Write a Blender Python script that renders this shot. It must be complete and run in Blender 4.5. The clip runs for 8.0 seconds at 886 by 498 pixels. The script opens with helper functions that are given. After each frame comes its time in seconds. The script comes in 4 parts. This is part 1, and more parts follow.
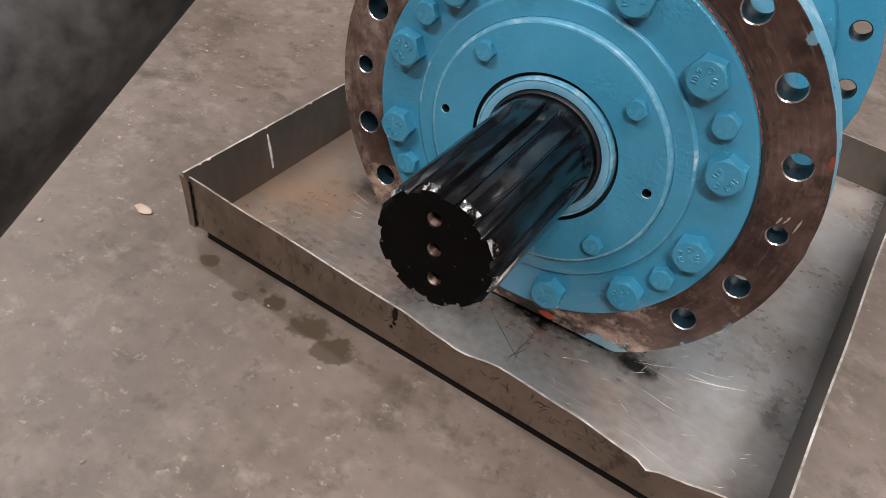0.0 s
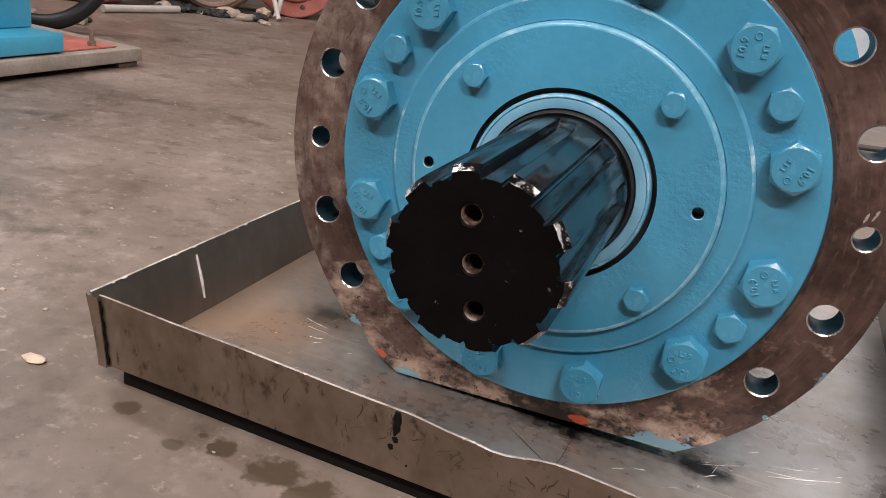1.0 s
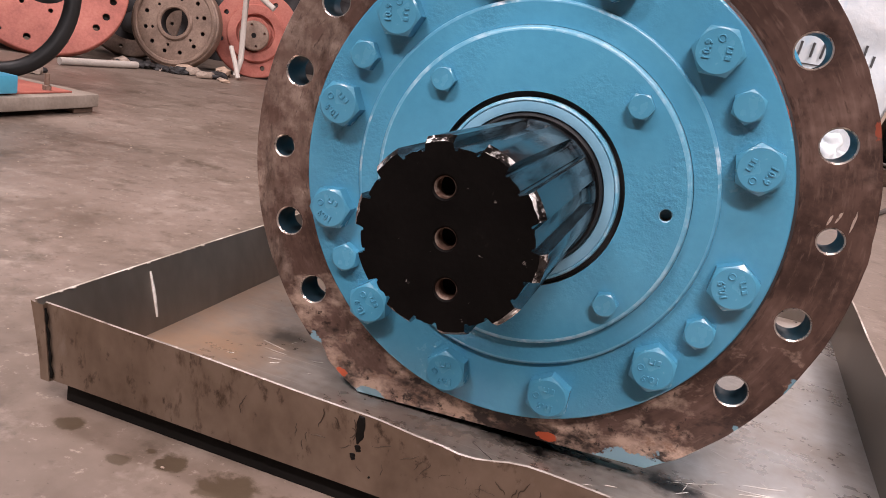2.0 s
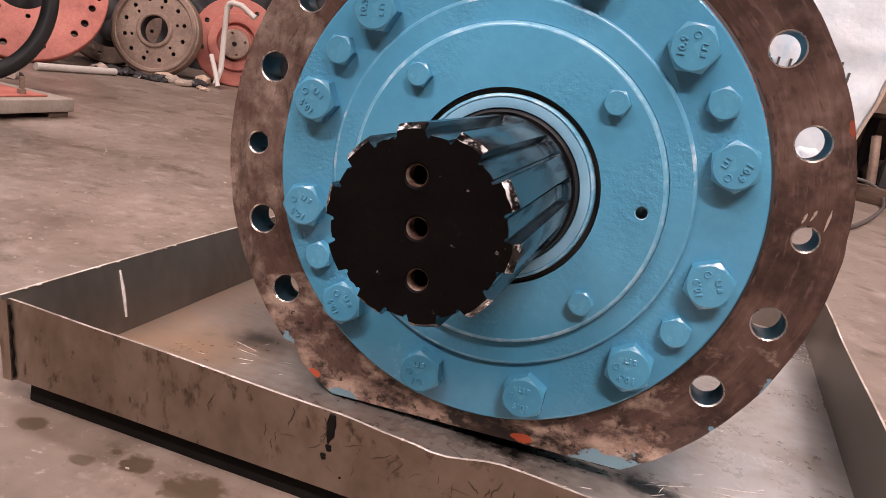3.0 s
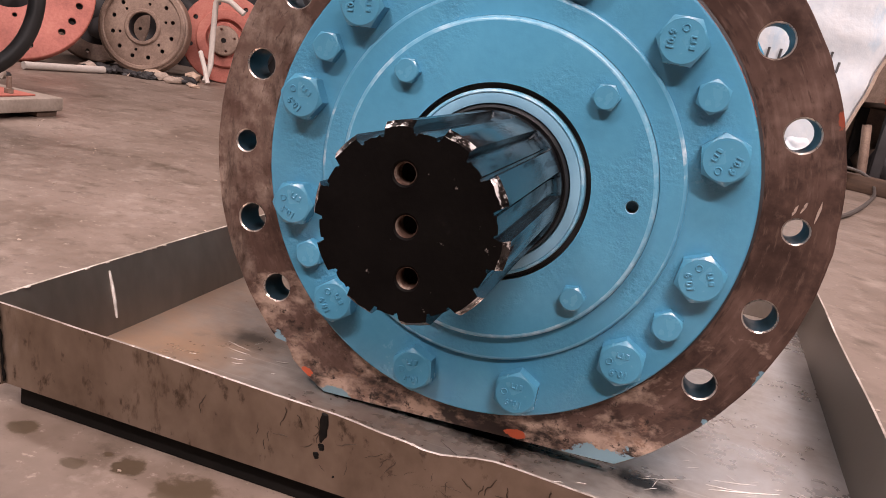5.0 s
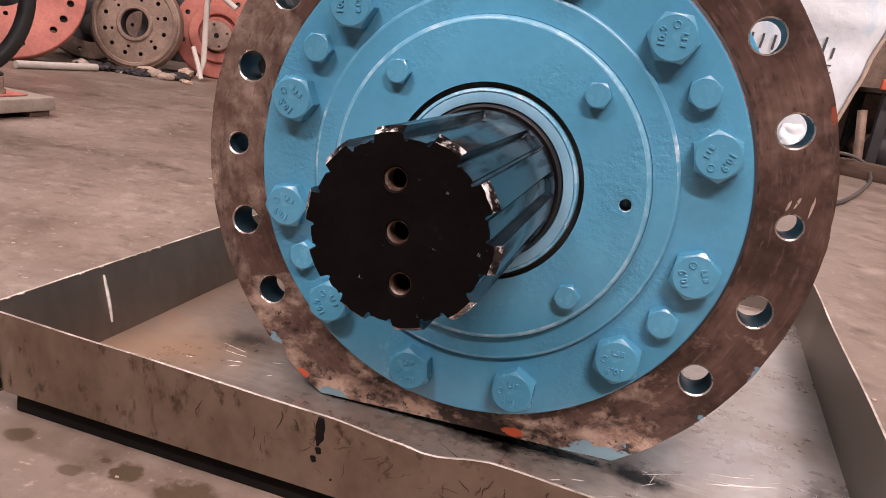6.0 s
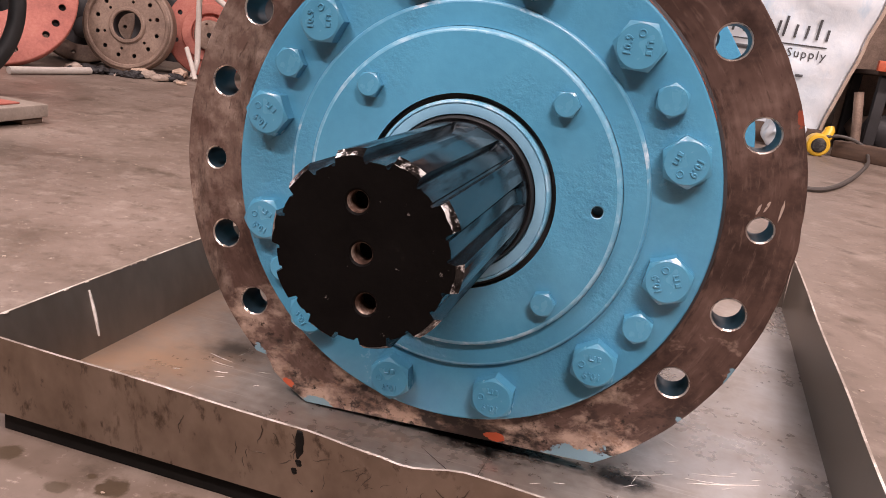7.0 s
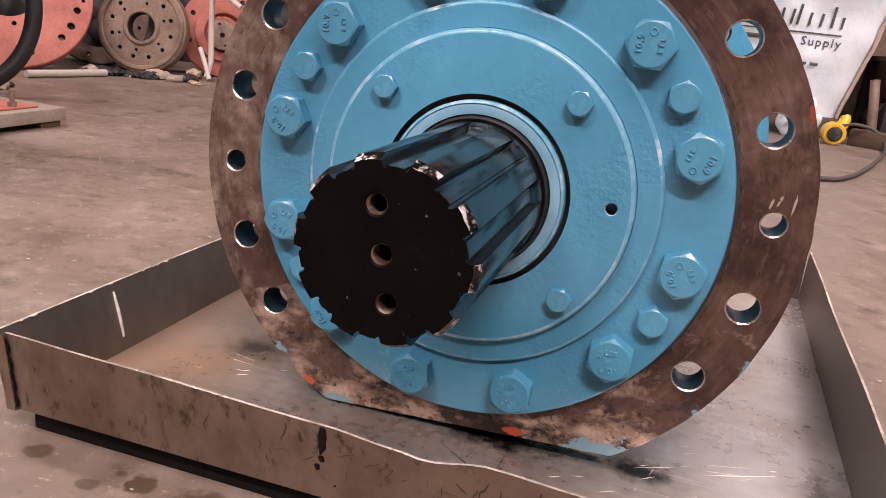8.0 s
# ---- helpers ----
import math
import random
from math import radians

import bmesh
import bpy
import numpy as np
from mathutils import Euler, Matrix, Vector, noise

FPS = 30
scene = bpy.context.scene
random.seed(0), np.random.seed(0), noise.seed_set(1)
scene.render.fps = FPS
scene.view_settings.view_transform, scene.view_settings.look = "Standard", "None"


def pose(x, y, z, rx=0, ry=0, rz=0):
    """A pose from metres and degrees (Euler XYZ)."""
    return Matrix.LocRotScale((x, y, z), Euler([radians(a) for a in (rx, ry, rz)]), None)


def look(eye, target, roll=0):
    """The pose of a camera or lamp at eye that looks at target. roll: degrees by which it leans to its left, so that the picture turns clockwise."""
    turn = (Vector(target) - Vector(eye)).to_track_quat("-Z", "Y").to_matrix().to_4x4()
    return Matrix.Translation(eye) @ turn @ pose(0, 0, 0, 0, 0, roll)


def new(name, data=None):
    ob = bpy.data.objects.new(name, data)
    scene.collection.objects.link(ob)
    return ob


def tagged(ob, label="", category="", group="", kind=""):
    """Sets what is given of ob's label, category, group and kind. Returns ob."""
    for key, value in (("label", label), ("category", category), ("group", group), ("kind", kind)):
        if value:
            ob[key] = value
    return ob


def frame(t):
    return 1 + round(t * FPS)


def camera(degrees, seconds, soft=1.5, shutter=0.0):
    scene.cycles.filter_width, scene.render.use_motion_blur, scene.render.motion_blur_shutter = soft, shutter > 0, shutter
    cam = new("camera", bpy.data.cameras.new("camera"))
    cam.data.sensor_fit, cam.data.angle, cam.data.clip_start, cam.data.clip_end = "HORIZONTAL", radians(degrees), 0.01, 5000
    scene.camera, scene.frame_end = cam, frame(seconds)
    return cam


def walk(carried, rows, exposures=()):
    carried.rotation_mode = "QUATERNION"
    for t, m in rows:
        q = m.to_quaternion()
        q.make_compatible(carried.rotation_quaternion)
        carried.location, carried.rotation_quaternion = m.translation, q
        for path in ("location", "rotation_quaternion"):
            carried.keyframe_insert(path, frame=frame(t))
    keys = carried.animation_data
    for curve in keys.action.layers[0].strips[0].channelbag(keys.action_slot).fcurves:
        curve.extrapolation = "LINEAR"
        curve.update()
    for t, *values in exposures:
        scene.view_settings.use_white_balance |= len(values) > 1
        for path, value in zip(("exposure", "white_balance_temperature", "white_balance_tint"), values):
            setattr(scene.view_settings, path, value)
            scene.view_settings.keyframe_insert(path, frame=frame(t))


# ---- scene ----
cam = camera(59.3, 8.0, soft=0.55)
PATH = [
    (0, (0.2, -0.675, 0.69), (-0.39, 0.742, -0.593), 13.7),
    (0.2, (0.164, -0.658, 0.565), (-0.421, 0.851, -0.611), 12.5),
    (0.5, (0.131, -0.646, 0.492), (-0.471, 0.983, -0.5), 10.4),
    (0.7, (0.117, -0.643, 0.483), (-0.48, 1.062, -0.376), 8.7),
    (1, (0.12, -0.634, 0.441), (-0.47, 1.137, -0.278), 9.0),
    (1.5, (0.119, -0.641, 0.4), (-0.441, 1.185, -0.194), 9.8),
    (3, (0.127, -0.633, 0.367), (-0.363, 1.244, -0.119), 11.0),
    (3.5, (0.128, -0.63, 0.367), (-0.353, 1.249, -0.119), 10.9),
    (4, (0.129, -0.63, 0.367), (-0.349, 1.25, -0.121), 10.8),
    (4.5, (0.128, -0.63, 0.368), (-0.347, 1.25, -0.123), 10.6),
    (6, (0.129, -0.626, 0.377), (-0.331, 1.249, -0.142), 9.5),
    (6.5, (0.139, -0.623, 0.388), (-0.318, 1.251, -0.144), 8.7),
    (7, (0.149, -0.622, 0.398), (-0.314, 1.246, -0.146), 8.0),
    (7.5, (0.15, -0.628, 0.399), (-0.33, 1.233, -0.156), 7.4),
    (8, (0.149, -0.632, 0.404), (-0.346, 1.222, -0.158), 6.9),
]
walk(cam, [(t, look(eye, target, roll)) for t, eye, target, roll in PATH],
     exposures=[(0.0, -0.47, 6550, 4), (0.5, -0.45, 6800, 7), (1.0, -0.14, 6800, 8), (1.5, 0.07, 6900, 14), (3.0, 0.11, 7500, 23), (8.0, 0.10, 7550, 24)])

# ---- light ----
world = bpy.data.worlds.new("hall_world")
scene.world = world
world.use_nodes = True
world.node_tree.nodes["Background"].inputs[0].default_value = (0.55, 0.62, 0.7, 1)
world.node_tree.nodes["Background"].inputs[1].default_value = 0.05


def tube_lamp(x, y, z, length, width, watts, turn=0.0, colour=(1.0, 0.95, 1.0)):
    """The light of one ceiling batten, facing down."""
    data = bpy.data.lights.new("batten_light", "AREA")
    data.shape, data.size, data.size_y, data.energy, data.color = "RECTANGLE", length, width, watts, colour
    ob = new("batten_light", data)
    ob.matrix_world = pose(x, y, z, 0, 0, turn)
    return ob


BATTENS = [(1.2, -2.4, 188), (-1.3, -2.3, 160), (0.3, -1.0, 46), (-2.6, 0.8, 96), (2.7, 2.4, 210)]
LAMP_Z = 3.3
for bx, by, watts in BATTENS:
    tube_lamp(bx, by, LAMP_Z - 0.03, 1.4, 0.2, watts)

# ---- materials ----


def material(name, stops, scale=8.0, rough=(0.5, 0.7), metal=0.0, bump=0.1, grain=120.0, stretch=(1, 1, 1), detail=6.0, coat=0.0,
             rings=0.0, scratches=0.0, bump_distance=0.002, peel=0.0):
    """A surface whose colour runs over stops by a coarse and a fine noise, with a matching gloss and relief.
    stops: (place, colour). rings: strength of turning marks round y. scratches: strength of fine long scratches."""
    m = bpy.data.materials.new(name)
    m.use_nodes = True
    t = m.node_tree
    n, link = t.nodes, t.links.new
    bsdf = n["Principled BSDF"]
    co = n.new("ShaderNodeTexCoord")
    mp = n.new("ShaderNodeMapping")
    mp.inputs["Scale"].default_value = stretch
    link(co.outputs["Object"], mp.inputs["Vector"])
    coarse, fine = n.new("ShaderNodeTexNoise"), n.new("ShaderNodeTexNoise")
    coarse.inputs["Scale"].default_value, coarse.inputs["Detail"].default_value = scale, detail
    coarse.inputs["Roughness"].default_value = 0.62
    fine.inputs["Scale"].default_value, fine.inputs["Detail"].default_value = grain, 4.0
    link(mp.outputs[0], coarse.inputs["Vector"])
    link(mp.outputs[0], fine.inputs["Vector"])
    mix = n.new("ShaderNodeMix")
    mix.data_type = "FLOAT"
    mix.inputs[0].default_value = 0.28
    link(coarse.outputs["Fac"], mix.inputs[2])
    link(fine.outputs["Fac"], mix.inputs[3])
    value = mix.outputs[0]
    if rings:
        sep, comb, length = n.new("ShaderNodeSeparateXYZ"), n.new("ShaderNodeCombineXYZ"), n.new("ShaderNodeVectorMath")
        length.operation = "LENGTH"
        link(co.outputs["Object"], sep.inputs[0])
        link(sep.outputs[0], comb.inputs[0])
        link(sep.outputs[2], comb.inputs[2])
        link(comb.outputs[0], length.inputs[0])
        ring = n.new("ShaderNodeTexNoise")
        ring.noise_dimensions = "1D"
        ring.inputs["Scale"].default_value, ring.inputs["Detail"].default_value = 160.0, 5.0
        link(length.outputs["Value"], ring.inputs["W"])
        m2 = n.new("ShaderNodeMix")
        m2.data_type = "FLOAT"
        m2.inputs[0].default_value = rings
        link(value, m2.inputs[2])
        link(ring.outputs["Fac"], m2.inputs[3])
        value = m2.outputs[0]
    if scratches:
        for turn, k in ((0.5, 1.0), (-0.4, 0.9), (1.3, 0.8)):
            sm = n.new("ShaderNodeMapping")
            sm.inputs["Rotation"].default_value = (0, 0, turn)
            sm.inputs["Scale"].default_value = (2.5, 140 * k, 2.5)
            link(co.outputs["Object"], sm.inputs["Vector"])
            st = n.new("ShaderNodeTexNoise")
            st.inputs["Scale"].default_value, st.inputs["Detail"].default_value = 2.2, 2.0
            link(sm.outputs[0], st.inputs["Vector"])
            pick = n.new("ShaderNodeMapRange")
            pick.inputs[1].default_value, pick.inputs[2].default_value = 0.66, 0.74
            pick.inputs[3].default_value, pick.inputs[4].default_value = 0.0, scratches
            link(st.outputs["Fac"], pick.inputs[0])
            add = n.new("ShaderNodeMath")
            link(value, add.inputs[0])
            link(pick.outputs[0], add.inputs[1])
            value = add.outputs[0]
    ramp = n.new("ShaderNodeValToRGB")
    e = ramp.color_ramp.elements
    e[0].position, e[0].color = stops[0][0], (*stops[0][1], 1)
    e[1].position, e[1].color = stops[-1][0], (*stops[-1][1], 1)
    for place, colour in stops[1:-1]:
        e.new(place).color = (*colour, 1)
    link(value, ramp.inputs[0])
    link(ramp.outputs[0], bsdf.inputs["Base Color"])
    gloss = n.new("ShaderNodeMapRange")
    gloss.inputs[1].default_value, gloss.inputs[2].default_value = 0.3, 0.7
    gloss.inputs[3].default_value, gloss.inputs[4].default_value = rough
    link(value, gloss.inputs[0])
    link(gloss.outputs[0], bsdf.inputs["Roughness"])
    bsdf.inputs["Metallic"].default_value = metal
    bsdf.inputs["Coat Weight"].default_value = coat
    bsdf.inputs["Coat Roughness"].default_value = 0.12
    if bump:
        b = n.new("ShaderNodeBump")
        b.inputs["Strength"].default_value, b.inputs["Distance"].default_value = bump, bump_distance
        link(value, b.inputs["Height"])
        out = b.outputs[0]
        if peel:
            skin, mask, gate, c = n.new("ShaderNodeTexNoise"), n.new("ShaderNodeTexNoise"), n.new("ShaderNodeMapRange"), n.new("ShaderNodeBump")
            skin.inputs["Scale"].default_value, skin.inputs["Detail"].default_value = 270.0, 3.0
            mask.inputs["Scale"].default_value = 14.0
            link(co.outputs["Object"], skin.inputs["Vector"])
            link(co.outputs["Object"], mask.inputs["Vector"])
            gate.inputs[1].default_value, gate.inputs[2].default_value, gate.inputs[3].default_value, gate.inputs[4].default_value = 0.46, 0.64, peel * 0.06, peel * 0.85
            link(mask.outputs["Fac"], gate.inputs[0])
            link(gate.outputs[0], c.inputs["Strength"])
            c.inputs["Distance"].default_value = 0.0017
            link(skin.outputs["Fac"], c.inputs["Height"])
            link(out, c.inputs["Normal"])
            out = c.outputs[0]
        link(out, bsdf.inputs["Normal"])
    return m


def overlay(m, colour, low, high, scale, edge=0.04, axis=2, seed=0.0, stretch=(1, 1, 1)):
    """Lays patches of another colour over a material where a noise is high, between two heights of an axis of the part."""
    t = m.node_tree
    n, link = t.nodes, t.links.new
    bsdf = n["Principled BSDF"]
    old = bsdf.inputs["Base Color"].links[0].from_socket
    co, sep = n.new("ShaderNodeTexCoord"), n.new("ShaderNodeSeparateXYZ")
    link(co.outputs["Object"], sep.inputs[0])
    noise_node, mp = n.new("ShaderNodeTexNoise"), n.new("ShaderNodeMapping")
    mp.inputs["Location"].default_value = (seed, seed * 0.7, seed * 1.3)
    mp.inputs["Scale"].default_value = stretch
    noise_node.inputs["Scale"].default_value, noise_node.inputs["Detail"].default_value = scale, 8.0
    noise_node.inputs["Roughness"].default_value = 0.65
    link(co.outputs["Object"], mp.inputs[0])
    link(mp.outputs[0], noise_node.inputs["Vector"])
    height = n.new("ShaderNodeMapRange")
    height.inputs[1].default_value, height.inputs[2].default_value = low, high
    height.inputs[3].default_value, height.inputs[4].default_value = 0.22, -0.22
    link(sep.outputs[axis], height.inputs[0])
    add = n.new("ShaderNodeMath")
    link(noise_node.outputs["Fac"], add.inputs[0])
    link(height.outputs[0], add.inputs[1])
    pick = n.new("ShaderNodeMapRange")
    pick.inputs[1].default_value, pick.inputs[2].default_value = 0.56, 0.56 + edge
    link(add.outputs[0], pick.inputs[0])
    mix = n.new("ShaderNodeMix")
    mix.data_type = "RGBA"
    link(pick.outputs[0], mix.inputs[0])
    link(old, mix.inputs[6])
    mix.inputs[7].default_value = (*colour, 1)
    link(mix.outputs[2], bsdf.inputs["Base Color"])
    return m


def blotch(m, colour, centre, radius, scale, edge=0.03, seed=0.0, squash=(1, 1, 1), level=0.62):
    """One stain, paint remnant or dark patch with a ragged edge, round a place of the part; squash: how its axes
    shrink.
    """
    t = m.node_tree
    n, link = t.nodes, t.links.new
    bsdf = n["Principled BSDF"]
    old = bsdf.inputs["Base Color"].links[0].from_socket
    co, mp, place, length = n.new("ShaderNodeTexCoord"), n.new("ShaderNodeMapping"), n.new("ShaderNodeMapping"), n.new("ShaderNodeVectorMath")
    length.operation = "LENGTH"
    mp.inputs["Location"].default_value = (seed, seed * 1.7, seed * 0.4)
    place.inputs["Location"].default_value = [-c * q for c, q in zip(centre, squash)]
    place.inputs["Scale"].default_value = squash
    tex = n.new("ShaderNodeTexNoise")
    tex.inputs["Scale"].default_value, tex.inputs["Detail"].default_value, tex.inputs["Roughness"].default_value = scale, 8.0, 0.62
    link(co.outputs["Object"], mp.inputs[0])
    link(mp.outputs[0], tex.inputs["Vector"])
    link(co.outputs["Object"], place.inputs[0])
    link(place.outputs[0], length.inputs[0])
    fall = n.new("ShaderNodeMapRange")
    fall.clamp = False
    fall.inputs[1].default_value, fall.inputs[2].default_value, fall.inputs[3].default_value, fall.inputs[4].default_value = 0, radius, 0.35, 0.0
    link(length.outputs["Value"], fall.inputs[0])
    add, pick, mix = n.new("ShaderNodeMath"), n.new("ShaderNodeMapRange"), n.new("ShaderNodeMix")
    link(tex.outputs["Fac"], add.inputs[0])
    link(fall.outputs[0], add.inputs[1])
    pick.inputs[1].default_value, pick.inputs[2].default_value = level, level + edge
    link(add.outputs[0], pick.inputs[0])
    mix.data_type = "RGBA"
    link(pick.outputs[0], mix.inputs[0])
    link(old, mix.inputs[6])
    mix.inputs[7].default_value = (*colour, 1)
    link(mix.outputs[2], bsdf.inputs["Base Color"])
    return m


def turned_overlay(m, colour, low, high, around, across, level=0.55, edge=0.08, seed=0.0):
    """Streaks of another colour that run round the y axis, between two radii; around and across: how fine they are each way."""
    t = m.node_tree
    n, link = t.nodes, t.links.new
    bsdf = n["Principled BSDF"]
    old = bsdf.inputs["Base Color"].links[0].from_socket
    co, sep, flat, length, way, wide, put = [n.new("ShaderNode" + k) for k in ("TexCoord", "SeparateXYZ", "CombineXYZ", "VectorMath", "VectorMath", "VectorMath", "CombineXYZ")]
    link(co.outputs["Object"], sep.inputs[0])
    link(sep.outputs[0], flat.inputs[0])
    link(sep.outputs[2], flat.inputs[2])
    length.operation, way.operation, wide.operation = "LENGTH", "NORMALIZE", "SCALE"
    link(flat.outputs[0], length.inputs[0])
    link(flat.outputs[0], way.inputs[0])
    link(way.outputs[0], wide.inputs[0])
    wide.inputs["Scale"].default_value = around
    radial, add = n.new("ShaderNodeMath"), n.new("ShaderNodeVectorMath")
    radial.operation = "MULTIPLY_ADD"
    link(length.outputs["Value"], radial.inputs[0])
    radial.inputs[1].default_value, radial.inputs[2].default_value = across, seed
    link(radial.outputs[0], put.inputs[1])
    link(wide.outputs[0], add.inputs[0])
    link(put.outputs[0], add.inputs[1])
    tex, band, total, pick, mix = [n.new("ShaderNode" + k) for k in ("TexNoise", "MapRange", "Math", "MapRange", "Mix")]
    tex.inputs["Scale"].default_value, tex.inputs["Detail"].default_value, tex.inputs["Roughness"].default_value = 1.0, 7.0, 0.6
    link(add.outputs[0], tex.inputs["Vector"])
    band.inputs[1].default_value, band.inputs[2].default_value, band.inputs[3].default_value, band.inputs[4].default_value = low, high, 0.2, -0.2
    link(length.outputs["Value"], band.inputs[0])
    link(tex.outputs["Fac"], total.inputs[0])
    link(band.outputs[0], total.inputs[1])
    pick.inputs[1].default_value, pick.inputs[2].default_value = level, level + edge
    link(total.outputs[0], pick.inputs[0])
    mix.data_type = "RGBA"
    link(pick.outputs[0], mix.inputs[0])
    link(old, mix.inputs[6])
    mix.inputs[7].default_value = (*colour, 1)
    link(mix.outputs[2], bsdf.inputs["Base Color"])
    return m


BLUE = [(0.3, (0.043, 0.220, 0.345)), (0.5, (0.050, 0.25, 0.385)), (0.7, (0.062, 0.285, 0.425))]
blue_paint = material("blue_paint", BLUE, scale=10, rough=(0.17, 0.29), bump=0.3, grain=130, bump_distance=0.0016, peel=1.0)
bolt_paint = material("blue_bolt_paint", BLUE, scale=14, rough=(0.2, 0.3), bump=0.12, grain=60, bump_distance=0.001)
overlay(blue_paint, (0.044, 0.212, 0.355), -0.6, 0.4, 16, edge=0.3, seed=3.0, stretch=(1, 1, 0.12))
# edge wear together with the white edge highlight, both put into the colour
worn_highlight_edge = material("worn_highlight_blue_edge", [(0.42, (0.055, 0.26, 0.40)), (0.56, (0.09, 0.31, 0.45)), (0.66, (0.62, 0.72, 0.76))], scale=14, rough=(0.25, 0.4), bump=0.1)
# light blue edge paint, made paler for the highlight along the cover edges
blue_edge = material("pale_edge_blue", [(0.3, (0.07, 0.29, 0.43)), (0.5, (0.12, 0.35, 0.49)), (0.7, (0.38, 0.56, 0.66))], scale=30, rough=(0.25, 0.4), bump=0.1)
# blue paint of the bolt hole walls, darkened for the shade inside them
dark_blue = material("shaded_hole_blue", [(0.3, (0.006, 0.012, 0.016)), (0.7, (0.014, 0.04, 0.058))], scale=25, rough=(0.35, 0.6))
rust = material("oiled_rusty_steel", [(0.3, (0.030, 0.0165, 0.013)), (0.43, (0.068, 0.038, 0.030)), (0.56, (0.112, 0.066, 0.053)), (0.72, (0.22, 0.145, 0.118))],
                scale=10, rough=(0.26, 0.46), metal=0.35, bump=0.5, grain=60, rings=0.12, bump_distance=0.001)
overlay(rust, (0.034, 0.018, 0.0145), 0.52, -0.4, 18, edge=0.13, axis=0, seed=1.3)
# paler towards the left, painted in place of the grazing sheen there
overlay(rust, (0.42, 0.325, 0.27), -0.34, 0.04, 13, edge=0.2, axis=0, seed=6.1)
overlay(rust, (0.05, 0.029, 0.022), -0.9, 0.5, 42, edge=0.14, axis=0, seed=16.1, stretch=(1, 1, 0.3))
overlay(rust, (0.145, 0.093, 0.075), -0.7, 0.7, 55, edge=0.14, axis=0, seed=26.1)
turned_overlay(rust, (0.165, 0.108, 0.088), -0.6, 1.0, 11.0, 220, level=0.55, edge=0.2, seed=3.0)
turned_overlay(rust, (0.050, 0.028, 0.022), -0.6, 1.0, 24.0, 300, level=0.57, edge=0.18, seed=8.0)
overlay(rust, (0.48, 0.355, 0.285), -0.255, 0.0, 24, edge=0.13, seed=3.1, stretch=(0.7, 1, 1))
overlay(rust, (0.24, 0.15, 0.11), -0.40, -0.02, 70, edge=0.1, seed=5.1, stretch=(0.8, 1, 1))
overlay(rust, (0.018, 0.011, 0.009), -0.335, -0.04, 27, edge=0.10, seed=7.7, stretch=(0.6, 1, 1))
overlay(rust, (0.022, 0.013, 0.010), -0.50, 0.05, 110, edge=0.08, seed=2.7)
turned_overlay(rust, (0.017, 0.010, 0.008), 0.2115, 0.2245, 14.0, 300, level=0.54, edge=0.2, seed=5.0)
turned_overlay(rust, (0.115, 0.034, 0.018), 0.209, 0.2185, 20.0, 380, level=0.55, edge=0.07, seed=9.0)
PALE_BLUE = (0.17, 0.32, 0.40)
for (px, pz), pr, ps in (((0.134, -0.236), 0.05, (0.8, 1, 2.4)), ((-0.135, -0.236), 0.04, (0.9, 1, 3.6)), ((0.2085, -0.176), 0.007, (1, 1, 1)), ((-0.192, -0.196), 0.014, (1, 1, 1)), ((0.243, -0.13), 0.011, (1, 1, 0.6)), ((0.196, -0.15), 0.006, (1, 1, 1)), ((0.20, 0.186), 0.01, (1, 1, 1))):
    blotch(rust, PALE_BLUE, (px, 0.026, pz), pr, 38, seed=px * 9, squash=ps)
for (px, pz), pr, ps in (((0.050, -0.2275), 0.017, (0.9, 1, 2.6)), ((-0.1615, -0.2162), 0.008, (1, 1, 1)), ((0.257, 0.09), 0.008, (1.6, 1, 0.6))):
    blotch(rust, (0.50, 0.095, 0.04) if px < 0.1 else (0.26, 0.06, 0.035), (px, 0.026, pz), pr, 60, seed=px * 5, squash=ps)
bare_edge = material("bare_steel_edge", [(0.3, (0.42, 0.33, 0.28)), (0.7, (0.75, 0.68, 0.62))], scale=60, rough=(0.2, 0.4), metal=0.8)
black_shaft = material("black_oiled_steel", [(0.3, (0.0025, 0.0025, 0.003)), (0.5, (0.006, 0.0065, 0.0075)), (0.64, (0.012, 0.013, 0.015)), (0.8, (0.05, 0.04, 0.035))], scale=34, rough=(0.05, 0.30), metal=0.1,
                       bump=0.4, grain=120, coat=0.3, stretch=(1, 0.2, 1), bump_distance=0.003)
overlay(black_shaft, (0.060, 0.036, 0.030), -3.0, 0.3, 45, edge=0.12, seed=4.4, stretch=(1, 0.12, 1))
black_end = material("black_matt_end", [(0.35, (0.0016, 0.0013, 0.0012)), (0.62, (0.0034, 0.0028, 0.0025)), (0.8, (0.02, 0.017, 0.015))], scale=24, rough=(0.5, 0.65), bump=0.35, grain=260)
black_end.node_tree.nodes["Principled BSDF"].inputs["Specular IOR Level"].default_value = 0.06
overlay(black_end, (0.16, 0.14, 0.13), -1.0, 0.26, 180, edge=0.03, seed=5.0)
# streaks of thick oil that take the gloss off the shaft in places
tree = black_shaft.node_tree
streak_co, streak_map, streak_tex, streak_gate = [tree.nodes.new(k) for k in ("ShaderNodeTexCoord", "ShaderNodeMapping", "ShaderNodeTexNoise", "ShaderNodeMapRange")]
streak_map.inputs["Scale"].default_value = (60, 9, 60)
streak_tex.inputs["Scale"].default_value, streak_tex.inputs["Detail"].default_value = 1.0, 6.0
streak_gate.inputs[1].default_value, streak_gate.inputs[2].default_value, streak_gate.inputs[3].default_value, streak_gate.inputs[4].default_value = 0.44, 0.52, 0.03, 0.75
